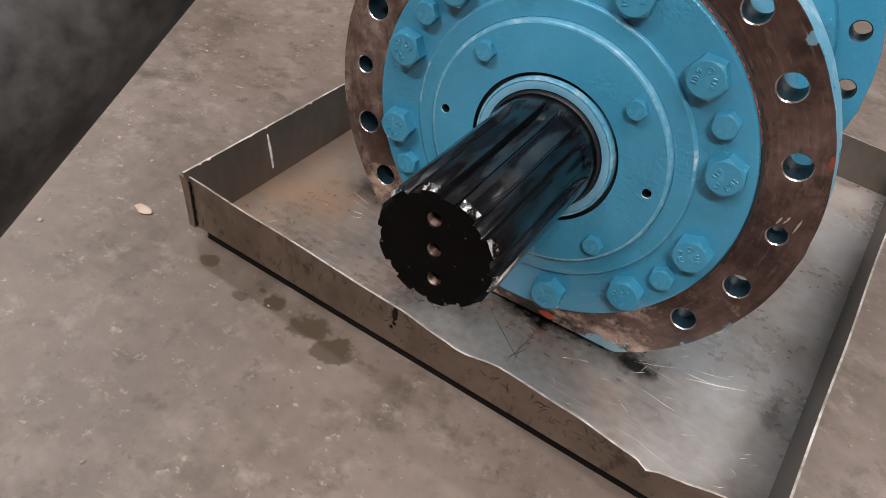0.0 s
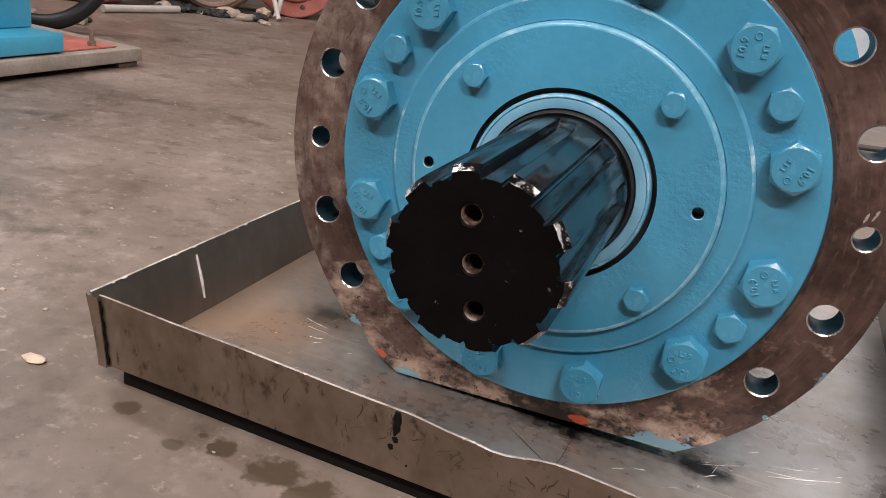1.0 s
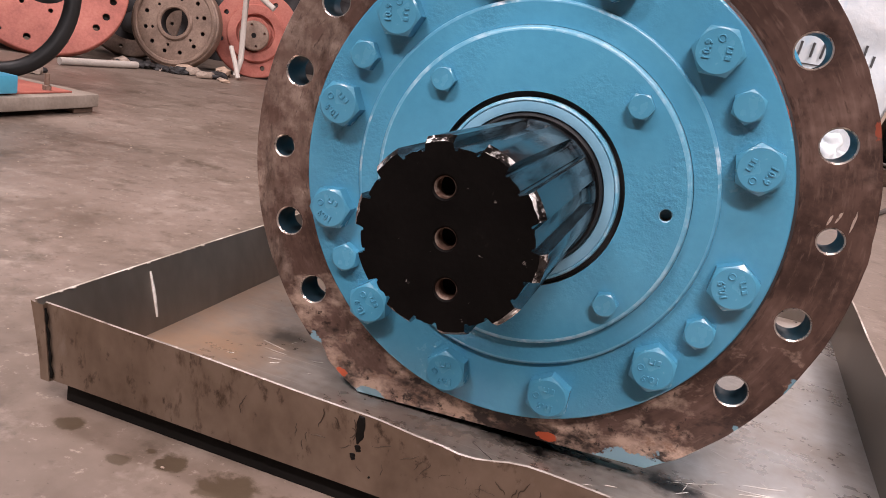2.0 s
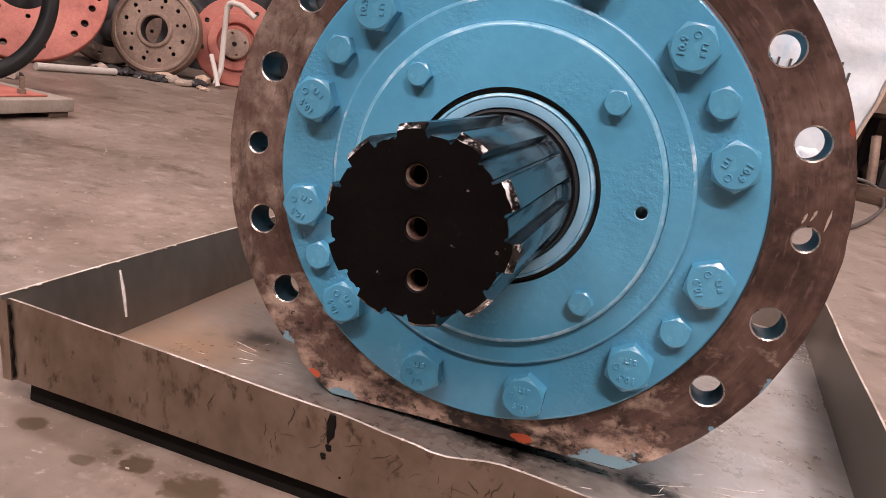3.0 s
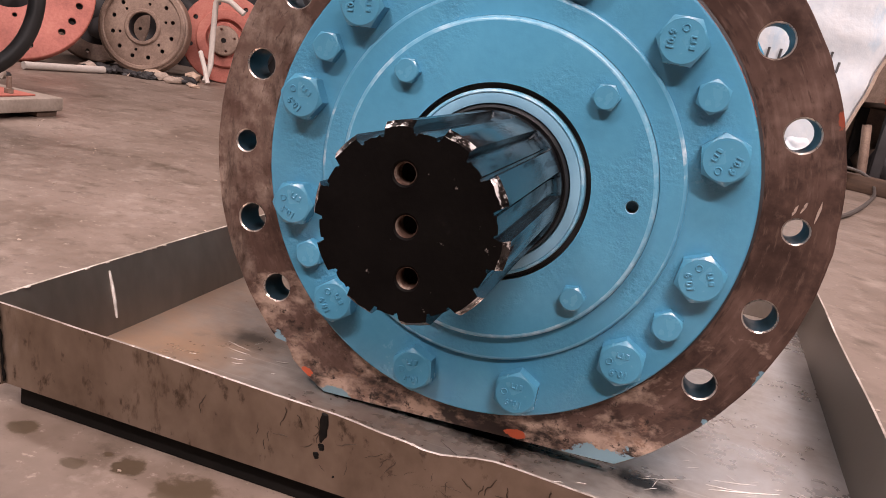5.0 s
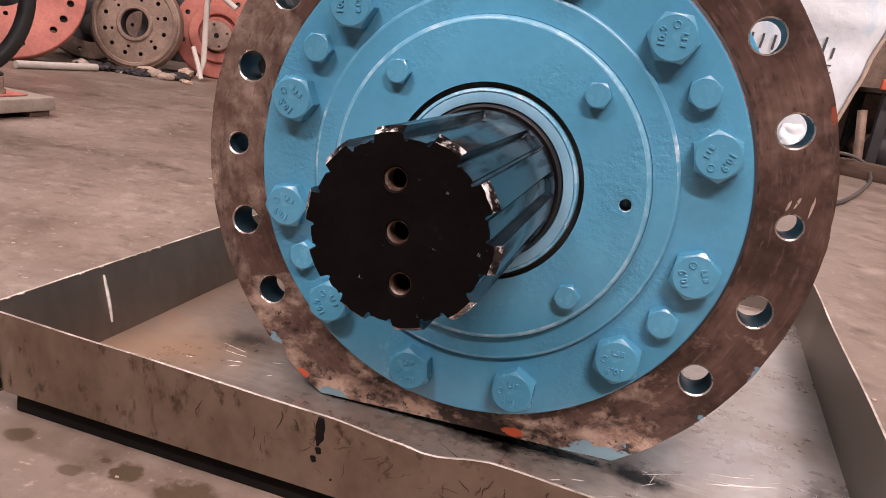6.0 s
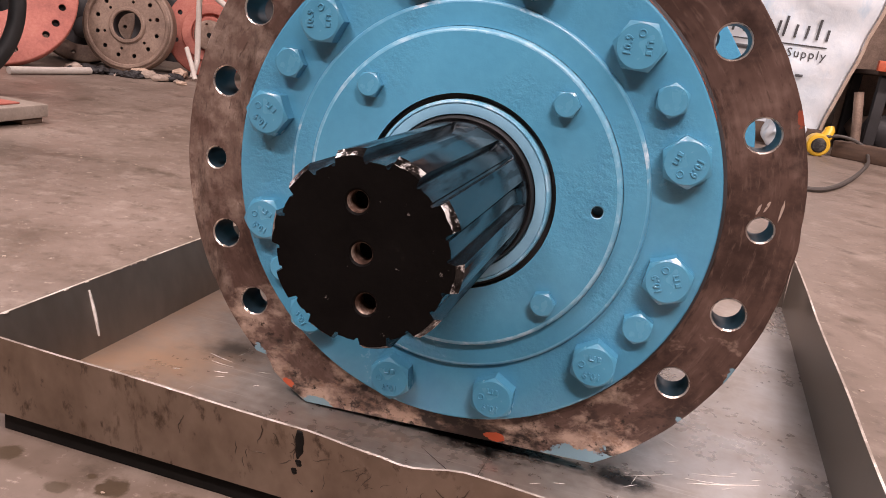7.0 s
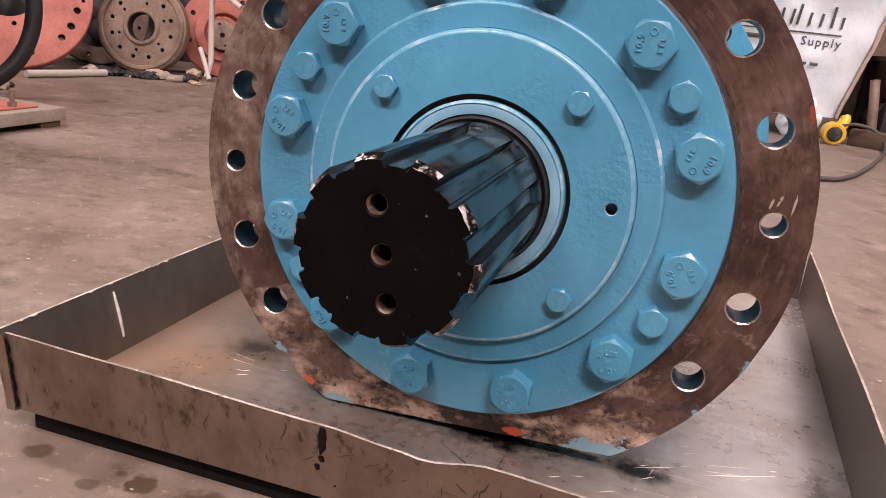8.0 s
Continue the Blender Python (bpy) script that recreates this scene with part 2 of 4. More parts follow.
tree.links.new(streak_co.outputs["Object"], streak_map.inputs[0])
tree.links.new(streak_map.outputs[0], streak_tex.inputs["Vector"])
tree.links.new(streak_tex.outputs["Fac"], streak_gate.inputs[0])
tree.links.new(streak_gate.outputs[0], tree.nodes["Principled BSDF"].inputs["Specular IOR Level"])
tree.nodes["Principled BSDF"].inputs["Coat Weight"].default_value = 0.12
chip_steel = material("chipped_bright_steel", [(0.46, (0.006, 0.006, 0.006)), (0.51, (0.035, 0.028, 0.025)), (0.575, (0.82, 0.80, 0.78))], scale=85, rough=(0.12, 0.3), metal=0.55,
                      bump=0.5, grain=240)
thread_steel = material("rusty_thread", [(0.35, (0.02, 0.011, 0.008)), (0.5, (0.11, 0.062, 0.045)), (0.68, (0.5, 0.42, 0.36))], scale=90, rough=(0.25, 0.45), metal=0.6)
rubber_recess_black = material("rubber_recess_black", [(0.3, (0.006, 0.006, 0.006)), (0.7, (0.016, 0.016, 0.017))], scale=20, rough=(0.4, 0.6))
seal_grey = material("grey_blue_seal", [(0.3, (0.11, 0.28, 0.40)), (0.7, (0.18, 0.38, 0.50))], scale=20, rough=(0.3, 0.45), bump=0.05)
sheet = material("scratched_sheet_steel", [(0.25, (0.19, 0.145, 0.115)), (0.42, (0.34, 0.28, 0.24)), (0.55, (0.44, 0.385, 0.345)), (0.72, (0.55, 0.50, 0.46)), (0.95, (0.85, 0.82, 0.78))],
                 scale=5.5, rough=(0.22, 0.38), metal=0.64, bump=0.14, grain=90, scratches=0.14, bump_distance=0.001)
wall_sheet = material("brown_stained_sheet_steel", [(0.25, (0.098, 0.064, 0.043)), (0.45, (0.192, 0.138, 0.102)), (0.6, (0.26, 0.196, 0.15)), (0.8, (0.37, 0.295, 0.238))],
                      scale=9, rough=(0.36, 0.5), metal=0.6, bump=0.1, grain=60, stretch=(1, 1, 0.6), bump_distance=0.0008)
side_sheet = material("grey_sheet_steel", [(0.25, (0.13, 0.105, 0.085)), (0.5, (0.20, 0.165, 0.138)), (0.8, (0.29, 0.25, 0.215))],
                      scale=5, rough=(0.32, 0.46), metal=0.65, bump=0.08, grain=60, stretch=(1, 1, 0.5), bump_distance=0.0008)
overlay(side_sheet, (0.075, 0.052, 0.036), -2.4, 0.8, 45, edge=0.12, seed=5.2, stretch=(1, 1, 0.5))
overlay(wall_sheet, (0.088, 0.055, 0.034), -1.0, 1.0, 38, edge=0.1, seed=2.2, stretch=(1, 1, 0.3))
overlay(wall_sheet, (0.30, 0.25, 0.21), -1.3, 1.0, 24, edge=0.2, seed=12.2, stretch=(1, 1, 0.4))
overlay(wall_sheet, (0.062, 0.040, 0.026), -1.1, 1.0, 70, edge=0.1, seed=8.2, stretch=(1, 1, 0.5))
# paler towards the right: the bright reflection there is painted in
overlay(sheet, (0.66, 0.65, 0.645), 0.42, -0.02, 6, edge=0.3, axis=0, seed=8.3)
# warm towards the left: the brown reflection of wall and floor is painted in
overlay(sheet, (0.62, 0.40, 0.265), -0.27, 0.08, 4, edge=0.25, axis=0, seed=3.3)
# oil and the shade under the flange, both painted dark into the floor
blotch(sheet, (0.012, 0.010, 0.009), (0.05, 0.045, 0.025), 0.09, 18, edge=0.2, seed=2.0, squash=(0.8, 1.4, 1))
overlay(sheet, (0.22, 0.19, 0.165), -2.4, 0.9, 9, edge=0.22, seed=12.0)
overlay(sheet, (0.27, 0.235, 0.205), -2.8, 0.8, 40, edge=0.18, seed=17.0)
# the same oil and shade below the flange's right corner
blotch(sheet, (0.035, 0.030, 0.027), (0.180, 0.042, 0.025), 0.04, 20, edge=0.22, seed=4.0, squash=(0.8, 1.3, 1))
blotch(sheet, (0.16, 0.135, 0.115), (-0.25, 0.10, 0.025), 0.06, 16, edge=0.3, seed=6.0, squash=(0.9, 1.1, 1))
blotch(sheet, (0.12, 0.10, 0.088), (0.345, 0.09, 0.025), 0.04, 16, edge=0.25, seed=7.0, squash=(1.3, 0.6, 1))
concrete = material("worn_concrete", [(0.28, (0.093, 0.067, 0.052)), (0.43, (0.149, 0.112, 0.088)), (0.55, (0.190, 0.144, 0.117)), (0.72, (0.251, 0.200, 0.167))],
                    scale=3.2, rough=(0.38, 0.6), bump=0.35, grain=38, detail=10, bump_distance=0.004)
overlay(concrete, (0.267, 0.214, 0.178), -50, 50, 6, edge=0.16, axis=0, seed=4.0)
overlay(concrete, (0.094, 0.070, 0.051), -50, 50, 9, edge=0.14, axis=0, seed=9.0)
overlay(concrete, (0.283, 0.230, 0.194), -50, 50, 20, edge=0.2, axis=0, seed=14.0)
overlay(concrete, (0.093, 0.069, 0.052), -50, 50, 34, edge=0.2, axis=0, seed=21.0)
overlay(concrete, (0.323, 0.263, 0.218), -130, 80, 75, edge=0.1, axis=0, seed=27.0)
overlay(concrete, (0.069, 0.050, 0.038), -150, 80, 110, edge=0.1, axis=0, seed=33.0)
for sx, sy, sr in ((-0.159, -0.148, 0.030), (-0.122, -0.159, 0.035), (-0.326, -0.1425, 0.016), (-0.219, -0.1435, 0.018), (-0.256, -0.161, 0.011), (-0.244, -0.137, 0.009)):
    blotch(concrete, (0.080, 0.056, 0.036), (sx, sy, 0), sr * 1.2, 21, edge=0.08, seed=sx * 7, squash=(1, 1.2, 1))
stone = material("pale_stone", [(0.3, (0.36, 0.24, 0.17)), (0.7, (0.6, 0.46, 0.36))], scale=40, rough=(0.6, 0.8), bump=0.3)
chalk = material("white_scrape", [(0.3, (0.5, 0.46, 0.42)), (0.7, (0.8, 0.77, 0.73))], scale=60, rough=(0.6, 0.8))
# black of the oil drips, also used for the shade strip under the tray
oil_gap_black = material("black_oil_and_gap_shade", [(0.3, (0.004, 0.004, 0.004)), (0.7, (0.01, 0.009, 0.008))], scale=30, rough=(0.45, 0.6))
oil_gap_black.node_tree.nodes["Principled BSDF"].inputs["Specular IOR Level"].default_value = 0.1
seam_brown = material("brown_grime", [(0.3, (0.03, 0.019, 0.012)), (0.7, (0.075, 0.048, 0.03))], scale=60, rough=(0.5, 0.7))
seam_red = material("red_brown_primer", [(0.3, (0.10, 0.03, 0.02)), (0.7, (0.38, 0.09, 0.045))], scale=60, rough=(0.5, 0.7))
orange_paint = material("orange_primer", [(0.3, (0.42, 0.07, 0.025)), (0.7, (0.62, 0.13, 0.06))], scale=40, rough=(0.5, 0.7), bump=0.2)
red_cast = material("faded_red_oxide", [(0.3, (0.22, 0.055, 0.04)), (0.5, (0.40, 0.12, 0.09)), (0.7, (0.50, 0.2, 0.15))], scale=6, rough=(0.5, 0.7), bump=0.15)
brown_cast = material("brown_cast_iron", [(0.3, (0.10, 0.065, 0.048)), (0.5, (0.22, 0.15, 0.115)), (0.7, (0.36, 0.26, 0.2))], scale=7, rough=(0.4, 0.6), metal=0.2, bump=0.2)
bright_blue = material("bright_blue_machine_paint", [(0.3, (0.04, 0.30, 0.46)), (0.7, (0.07, 0.42, 0.60))], scale=5, rough=(0.35, 0.5), bump=0.05)
grey_slab = material("grey_brown_slab", [(0.3, (0.16, 0.125, 0.10)), (0.55, (0.30, 0.25, 0.21)), (0.75, (0.40, 0.35, 0.3))], scale=8, rough=(0.6, 0.8), bump=0.3)
pvc = material("dusty_white_plastic", [(0.3, (0.42, 0.37, 0.33)), (0.7, (0.62, 0.57, 0.52))], scale=10, rough=(0.5, 0.7))
scrap_recess_dark = material("dark_scrap_and_recess", [(0.3, (0.01, 0.009, 0.009)), (0.6, (0.028, 0.026, 0.028)), (0.8, (0.08, 0.075, 0.08))], scale=14, rough=(0.5, 0.8), bump=0.3)
scrap_pale = material("pale_scrap", [(0.3, (0.2, 0.15, 0.12)), (0.7, (0.5, 0.4, 0.33))], scale=14, rough=(0.6, 0.8), bump=0.3)
bag_cloth = material("white_woven_plastic", [(0.3, (0.62, 0.72, 0.79)), (0.5, (0.74, 0.82, 0.87)), (0.7, (0.82, 0.87, 0.90))], scale=5, rough=(0.35, 0.55), bump=0.5, grain=24, bump_distance=0.02)
overlay(bag_cloth, (0.38, 0.58, 0.76), -3, 3, 2.6, edge=0.3, axis=0, seed=5.5, stretch=(1.6, 1, 0.5))
overlay(bag_cloth, (0.46, 0.66, 0.80), -2, 2, 5.5, edge=0.2, axis=0, seed=9.5, stretch=(1.4, 1, 0.5))
bag_ink = material("grey_black_print", [(0.3, (0.05, 0.055, 0.06)), (0.7, (0.1, 0.105, 0.11))], scale=30, rough=(0.5, 0.7))
bag_seam = material("beige_seam", [(0.3, (0.42, 0.31, 0.24)), (0.7, (0.6, 0.48, 0.4))], scale=20, rough=(0.6, 0.8), bump=0.2)
cable_grey = material("dusty_grey_cable", [(0.3, (0.042, 0.035, 0.031)), (0.7, (0.085, 0.072, 0.064))], scale=20, rough=(0.5, 0.7))
yellow = material("yellow_plastic", [(0.3, (0.6, 0.33, 0.02)), (0.7, (0.8, 0.5, 0.05))], scale=10, rough=(0.35, 0.5))
wood = material("dark_timber", [(0.3, (0.045, 0.025, 0.017)), (0.7, (0.13, 0.08, 0.055))], scale=5, rough=(0.6, 0.8), stretch=(1, 8, 8), bump=0.2)
plaster = material("dusty_grey_wall", [(0.3, (0.13, 0.11, 0.095)), (0.7, (0.24, 0.21, 0.19))], scale=1.2, rough=(0.7, 0.9), bump=0.2)
roof_sheet = material("grey_roof_sheet", [(0.3, (0.12, 0.12, 0.12)), (0.7, (0.22, 0.22, 0.21))], scale=1.0, rough=(0.5, 0.7))
tube_grey = material("grimy_grey_steel", [(0.36, (0.006, 0.0055, 0.005)), (0.48, (0.020, 0.0185, 0.017)), (0.64, (0.09, 0.085, 0.081))], scale=13, rough=(0.45, 0.65), metal=0.2, bump=0.2)
# worn sheet rim, pale so that its bright highlight line lies in the colour
rim_steel = material("worn_highlight_rim", [(0.36, (0.22, 0.175, 0.14)), (0.5, (0.45, 0.39, 0.34)), (0.66, (0.8, 0.74, 0.68))], scale=16, rough=(0.35, 0.5), metal=0.2)
lamp_glow = bpy.data.materials.new("lit_diffuser")
lamp_glow.use_nodes = True
lamp_glow.node_tree.nodes["Principled BSDF"].inputs["Emission Color"].default_value = (1, 0.95, 0.88, 1)
lamp_glow.node_tree.nodes["Principled BSDF"].inputs["Emission Strength"].default_value = 4.0

# ---- mesh tools ----


def finish(name, bm, mats, smooth=None):
    """The bmesh as a linked mesh object. smooth: degrees below which edges are shaded smooth."""
    bmesh.ops.recalc_face_normals(bm, faces=bm.faces)
    me = bpy.data.meshes.new(name)
    if smooth is not None:
        lim = radians(smooth)
        for f in bm.faces:
            f.smooth = True
        for e in bm.edges:
            if len(e.link_faces) == 2 and e.calc_face_angle(0) > lim:
                e.smooth = False
    bm.to_mesh(me)
    bm.free()
    for m in mats if isinstance(mats, (list, tuple)) else [mats]:
        me.materials.append(m)
    return new(name, me)


def part(name, bm, mats, parent, label="", smooth=35):
    ob = finish(name, bm, mats, smooth)
    ob.parent = parent
    if label:
        ob["label"] = label
    return ob


def thing(name, m, label, category, group=""):
    ob = new(name)
    ob.empty_display_size = 0.05
    ob.matrix_world = m
    return tagged(ob, label, category, group)


def box(bm, x0, x1, y0, y1, z0, z1, bevel=0.0, mat=0):
    made = bmesh.ops.create_cube(bm, size=1.0, matrix=Matrix.LocRotScale(((x0 + x1) / 2, (y0 + y1) / 2, (z0 + z1) / 2), None, (x1 - x0, y1 - y0, z1 - z0)))["verts"]
    faces = {f for v in made for f in v.link_faces}
    for f in faces:
        f.material_index = mat
    if bevel:
        bmesh.ops.bevel(bm, geom=list({e for v in made for e in v.link_edges}), offset=bevel, segments=2, affect="EDGES", profile=0.5)
    return bm


def lathe(bm, profile, n=96, mat=0, closed=False):
    """Turns (radius, y) points round the y axis."""
    rings = []
    for r, y in profile:
        rings.append([bm.verts.new((r * math.cos(k * math.tau / n), y, r * math.sin(k * math.tau / n))) for k in range(n)])
    pairs = list(zip(rings, rings[1:])) + ([(rings[-1], rings[0])] if closed else [])
    for a, b in pairs:
        for k in range(n):
            f = bm.faces.new((a[k], a[(k + 1) % n], b[(k + 1) % n], b[k]))
            f.material_index = mat
    return rings


def loop(bm, pts):
    vs = [bm.verts.new(p) for p in pts]
    return vs, [bm.edges.new((vs[k], vs[(k + 1) % len(vs)])) for k in range(len(vs))]


def bridge(bm, a, b, mat=0):
    n = len(a)
    for k in range(n):
        f = bm.faces.new((a[k], a[(k + 1) % n], b[(k + 1) % n], b[k]))
        f.material_index = mat


def circle(cx, cz, r, n=24):
    return [(cx + r * math.cos(k * math.tau / n), cz + r * math.sin(k * math.tau / n)) for k in range(n)]


def holed_plate(bm, outer, holes, y0, y1, rim=0.002, lip=0.0016, inner=None, mats=(0, 1, 2, 3), chamfer=None):
    """A plate between y0 (front) and y1 with a bevelled outline, bevelled round holes (x, z, r, depth) and an inner bore.
    mats: face, rim, lip of the holes, wall of the holes. A depth of 0 goes through; other holes end in a floor."""
    size = max(math.hypot(*p) for p in outer)
    prev = None
    for step in range(5):
        a = step * math.pi / 8
        k = 1 - rim * (1 - math.sin(a)) / size
        ring, edges = loop(bm, [(x * k, y0 + rim * (1 - math.cos(a)), z * k) for x, z in outer])
        if prev:
            bridge(bm, prev, ring, mats[1] if chamfer is None else chamfer)
        else:
            e0 = edges
        prev = ring
    f2, e2 = loop(bm, [(x, y1, z) for x, z in outer])
    bridge(bm, prev, f2, mats[1])
    front, back = list(e0), list(e2)
    for x, z, r, depth in holes:
        a, ea = loop(bm, [(p, y0, q) for p, q in circle(x, z, r + lip)])
        b, _ = loop(bm, [(p, y0 + lip, q) for p, q in circle(x, z, r)])
        c, ec = loop(bm, [(p, y0 + depth if depth else y1, q) for p, q in circle(x, z, r)])
        bridge(bm, a, b, mats[2])
        bridge(bm, b, c, mats[3])
        front += ea
        if depth:
            bm.faces.new(c).material_index = mats[3]
        else:
            back += ec
    if inner:
        a, ea = loop(bm, [(p, y0, q) for p, q in circle(0, 0, inner, 96)])
        b, eb = loop(bm, [(p, y1, q) for p, q in circle(0, 0, inner, 96)])
        bridge(bm, a, b, mats[3])
        front += ea
        back += eb
    for edges, way in ((front, -1), (back, 1)):
        for g in bmesh.ops.triangle_fill(bm, use_beauty=True, use_dissolve=False, edges=edges, normal=(0, way, 0))["geom"]:
            if isinstance(g, bmesh.types.BMFace):
                g.material_index = mats[0]
    return bm


def tube(bm, pts, radius, n=12, mat=0, closed=False):
    """A round tube along points; radius is one number or one for each point."""
    pts = [Vector(p) for p in pts]
    rings, side = [], None
    for i, p in enumerate(pts):
        a = pts[(i - 1) % len(pts)] if closed or i else p
        b = pts[(i + 1) % len(pts)] if closed or i < len(pts) - 1 else p
        way = (b - a).normalized()
        side = (side - way * side.dot(way)).normalized() if side else way.orthogonal().normalized()
        up = way.cross(side)
        r = radius[i] if isinstance(radius, (list, tuple)) else radius
        rings.append([bm.verts.new(p + r * (math.cos(k * math.tau / n) * side + math.sin(k * math.tau / n) * up)) for k in range(n)])
    for a, b in list(zip(rings, rings[1:])) + ([(rings[-1], rings[0])] if closed else []):
        bridge(bm, a, b, mat)
    if not closed:
        bm.faces.new(rings[0]).material_index = mat
        bm.faces.new(rings[-1]).material_index = mat
    return bm


def lump(bm, centre, size, seed, rough=0.35, sub=2):
    """An uneven rock-like lump."""
    made = bmesh.ops.create_icosphere(bm, subdivisions=sub, radius=1.0)["verts"]
    for v in made:
        k = 1 + rough * noise.noise(v.co * 1.6 + Vector((seed, seed * 2.3, 0)))
        v.co = Vector((v.co.x * size[0] * k + centre[0], v.co.y * size[1] * k + centre[1], v.co.z * size[2] * k + centre[2]))
    return bm


def patch(bm, origin, ax, ay, rx, ry, seed, thick=0.0006, n=40, uneven=0.35):
    """A thin raised blot in the plane of ax and ay."""
    origin, ax, ay = Vector(origin), Vector(ax).normalized(), Vector(ay).normalized()
    up = ax.cross(ay)
    top, base = [], []
    for k in range(n):
        a = k * math.tau / n
        w = 1 + uneven * noise.noise(Vector((math.cos(a) * 1.3 + seed, math.sin(a) * 1.3, seed))) + uneven * 0.5 * noise.noise(Vector((math.cos(a) * 4 + seed, math.sin(a) * 4, 2.0)))
        p = origin + ax * (rx * w * math.cos(a)) + ay * (ry * w * math.sin(a))
        base.append(bm.verts.new(p))
        top.append(bm.verts.new(origin + (p - origin) * 0.97 + up * thick))
    bridge(bm, base, top)
    bm.faces.new(top)
    return bm


# ---- hall ----
bm = bmesh.new()
N = 60
grid = [[bm.verts.new((-9 + 18 * i / N, -7 + 18 * j / N, 0.0)) for j in range(N + 1)] for i in range(N + 1)]
for i in range(N):
    for j in range(N):
        bm.faces.new((grid[i][j], grid[i + 1][j], grid[i + 1][j + 1], grid[i][j + 1]))
tagged(finish("floor", bm, concrete), "worn brown concrete workshop floor with stains", "floor", kind="structure")
for nm, b in (("wall_north", (-9, 9, 11, 11.2, 0, 3.6)), ("wall_south", (-9, 9, -7.2, -7, 0, 3.6)), ("wall_west", (-9.2, -9, -7.2, 11.2, 0, 3.6)), ("wall_east", (9, 9.2, -7.2, 11.2, 0, 3.6))):
    tagged(finish(nm, box(bmesh.new(), *b), plaster), "dusty grey plastered workshop wall", "wall", kind="structure")
tagged(finish("ceiling", box(bmesh.new(), -9.2, 9.2, -7.2, 11.2, 3.6, 3.7), roof_sheet), "grey sheet ceiling of the workshop", "ceiling", kind="structure")
for bx, by, _ in BATTENS:
    lamp = thing("ceiling_light", pose(bx, by, LAMP_Z), "white ceiling batten light, switched on", "ceiling light", "ceiling battens")
    part("housing", box(bmesh.new(), -0.75, 0.75, -0.1, 0.1, 0.02, 0.07, 0.008), pvc, lamp)
    part("diffuser", box(bmesh.new(), -0.72, 0.72, -0.085, 0.085, -0.005, 0.02, 0.006), lamp_glow, lamp, "glowing diffuser")
    for k in (-0.5, 0.5):
        part("hanger", tube(bmesh.new(), [(k, 0, 0.07), (k, 0, 3.6 - LAMP_Z)], 0.004, 6), tube_grey, lamp)

# ---- the gearbox ----
AXIS_Z, BOLT_R, ROLL = 0.2664, 0.185, 3.0
FACE, COVER, BEARING = 0.026, 0.015, 0.002
FLANGE_R, HOLE_R, FLAT = 0.273, 0.243, 0.2335
gearbox = thing("planetary_gearbox", pose(0, 0, AXIS_Z, 0, -ROLL, 0), "blue painted planetary gearbox with rusty flange and black splined shaft", "gearbox")


def flange_outline(radius, n=160):
    """A circle with a flat cut off below."""
    pts, half = [], math.acos(FLAT / radius)
    for k in range(n + 1):
        a = -math.pi / 2 + half + (math.tau - 2 * half) * k / n
        r = radius + 0.0009 * noise.noise(Vector((math.cos(a) * 9, math.sin(a) * 9, 0))) - 0.0016 * max(0.0, noise.noise(Vector((math.cos(a) * 40, math.sin(a) * 40, 5))) - 0.25)
        r -= 0.009 * max(0.0, 1 - abs(a - radians(226.5)) / 0.035)
        pts.append((r * math.cos(a), r * math.sin(a)))
    return pts


def ring_holes(angles, ring, r):
    return [(ring * math.cos(radians(a)), ring * math.sin(radians(a)), r, 0) for a in angles]


WIDE = [17.4, 35.2, 53, 71, 90, 109, 127.5, 146, 163.2, 197.7, 214.6, -17.8, -35.8]
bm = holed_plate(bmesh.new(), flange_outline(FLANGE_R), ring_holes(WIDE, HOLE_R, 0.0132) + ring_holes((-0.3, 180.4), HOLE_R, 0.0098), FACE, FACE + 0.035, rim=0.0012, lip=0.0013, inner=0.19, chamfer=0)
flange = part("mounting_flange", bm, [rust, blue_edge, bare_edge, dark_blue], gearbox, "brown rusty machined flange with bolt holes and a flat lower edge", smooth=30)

bm = bmesh.new()
lathe(bm, [(0.19, 0.0615), (0.221, 0.0615), (0.221, 0.16), (0.226, 0.166), (0.226, 0.30), (0.221, 0.306), (0.221, 0.42)], 96)
part("ring_gear_housing", bm, blue_paint, gearbox, "blue round housing behind the flange")
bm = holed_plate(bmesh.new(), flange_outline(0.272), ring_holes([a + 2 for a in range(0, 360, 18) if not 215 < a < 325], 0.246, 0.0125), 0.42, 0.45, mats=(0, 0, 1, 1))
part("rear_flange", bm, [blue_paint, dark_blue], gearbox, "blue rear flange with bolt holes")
bm = bmesh.new()
rings = lathe(bm, [(0.19, 0.4505), (0.19, 0.53), (0.182, 0.54), (0.08, 0.545)], 64)
bm.faces.new(rings[-1])
part("input_housing", bm, blue_paint, gearbox, "blue rear end of the housing")

# outer cover with its low inner step, then the bearing cover
bm = holed_plate(bmesh.new(), circle(0, 0, 0.2115, 160), [], COVER, FACE + 0.001, rim=0.0025, inner=0.157, mats=(0, 1, 0, 0))
part("outer_cover", bm, [blue_paint, blue_paint], gearbox, "blue bolted outer cover ring")
# dark ring laid along the joint of cover and flange
bm = bmesh.new()
lathe(bm, [(0.2117, FACE - 0.0035), (0.2125, FACE - 0.0012), (0.2148, FACE - 0.0003)], 128)
part("gap_line", bm, scrap_recess_dark, gearbox, "dark line along the gap at the cover edge")
bm = bmesh.new()
lathe(bm, [(0.1572, 0.0245), (0.1572, 0.0122), (0.1568, 0.0112), (0.1560, 0.0104), (0.1550, 0.0100), (0.154, 0.0099)], 160, mat=1)
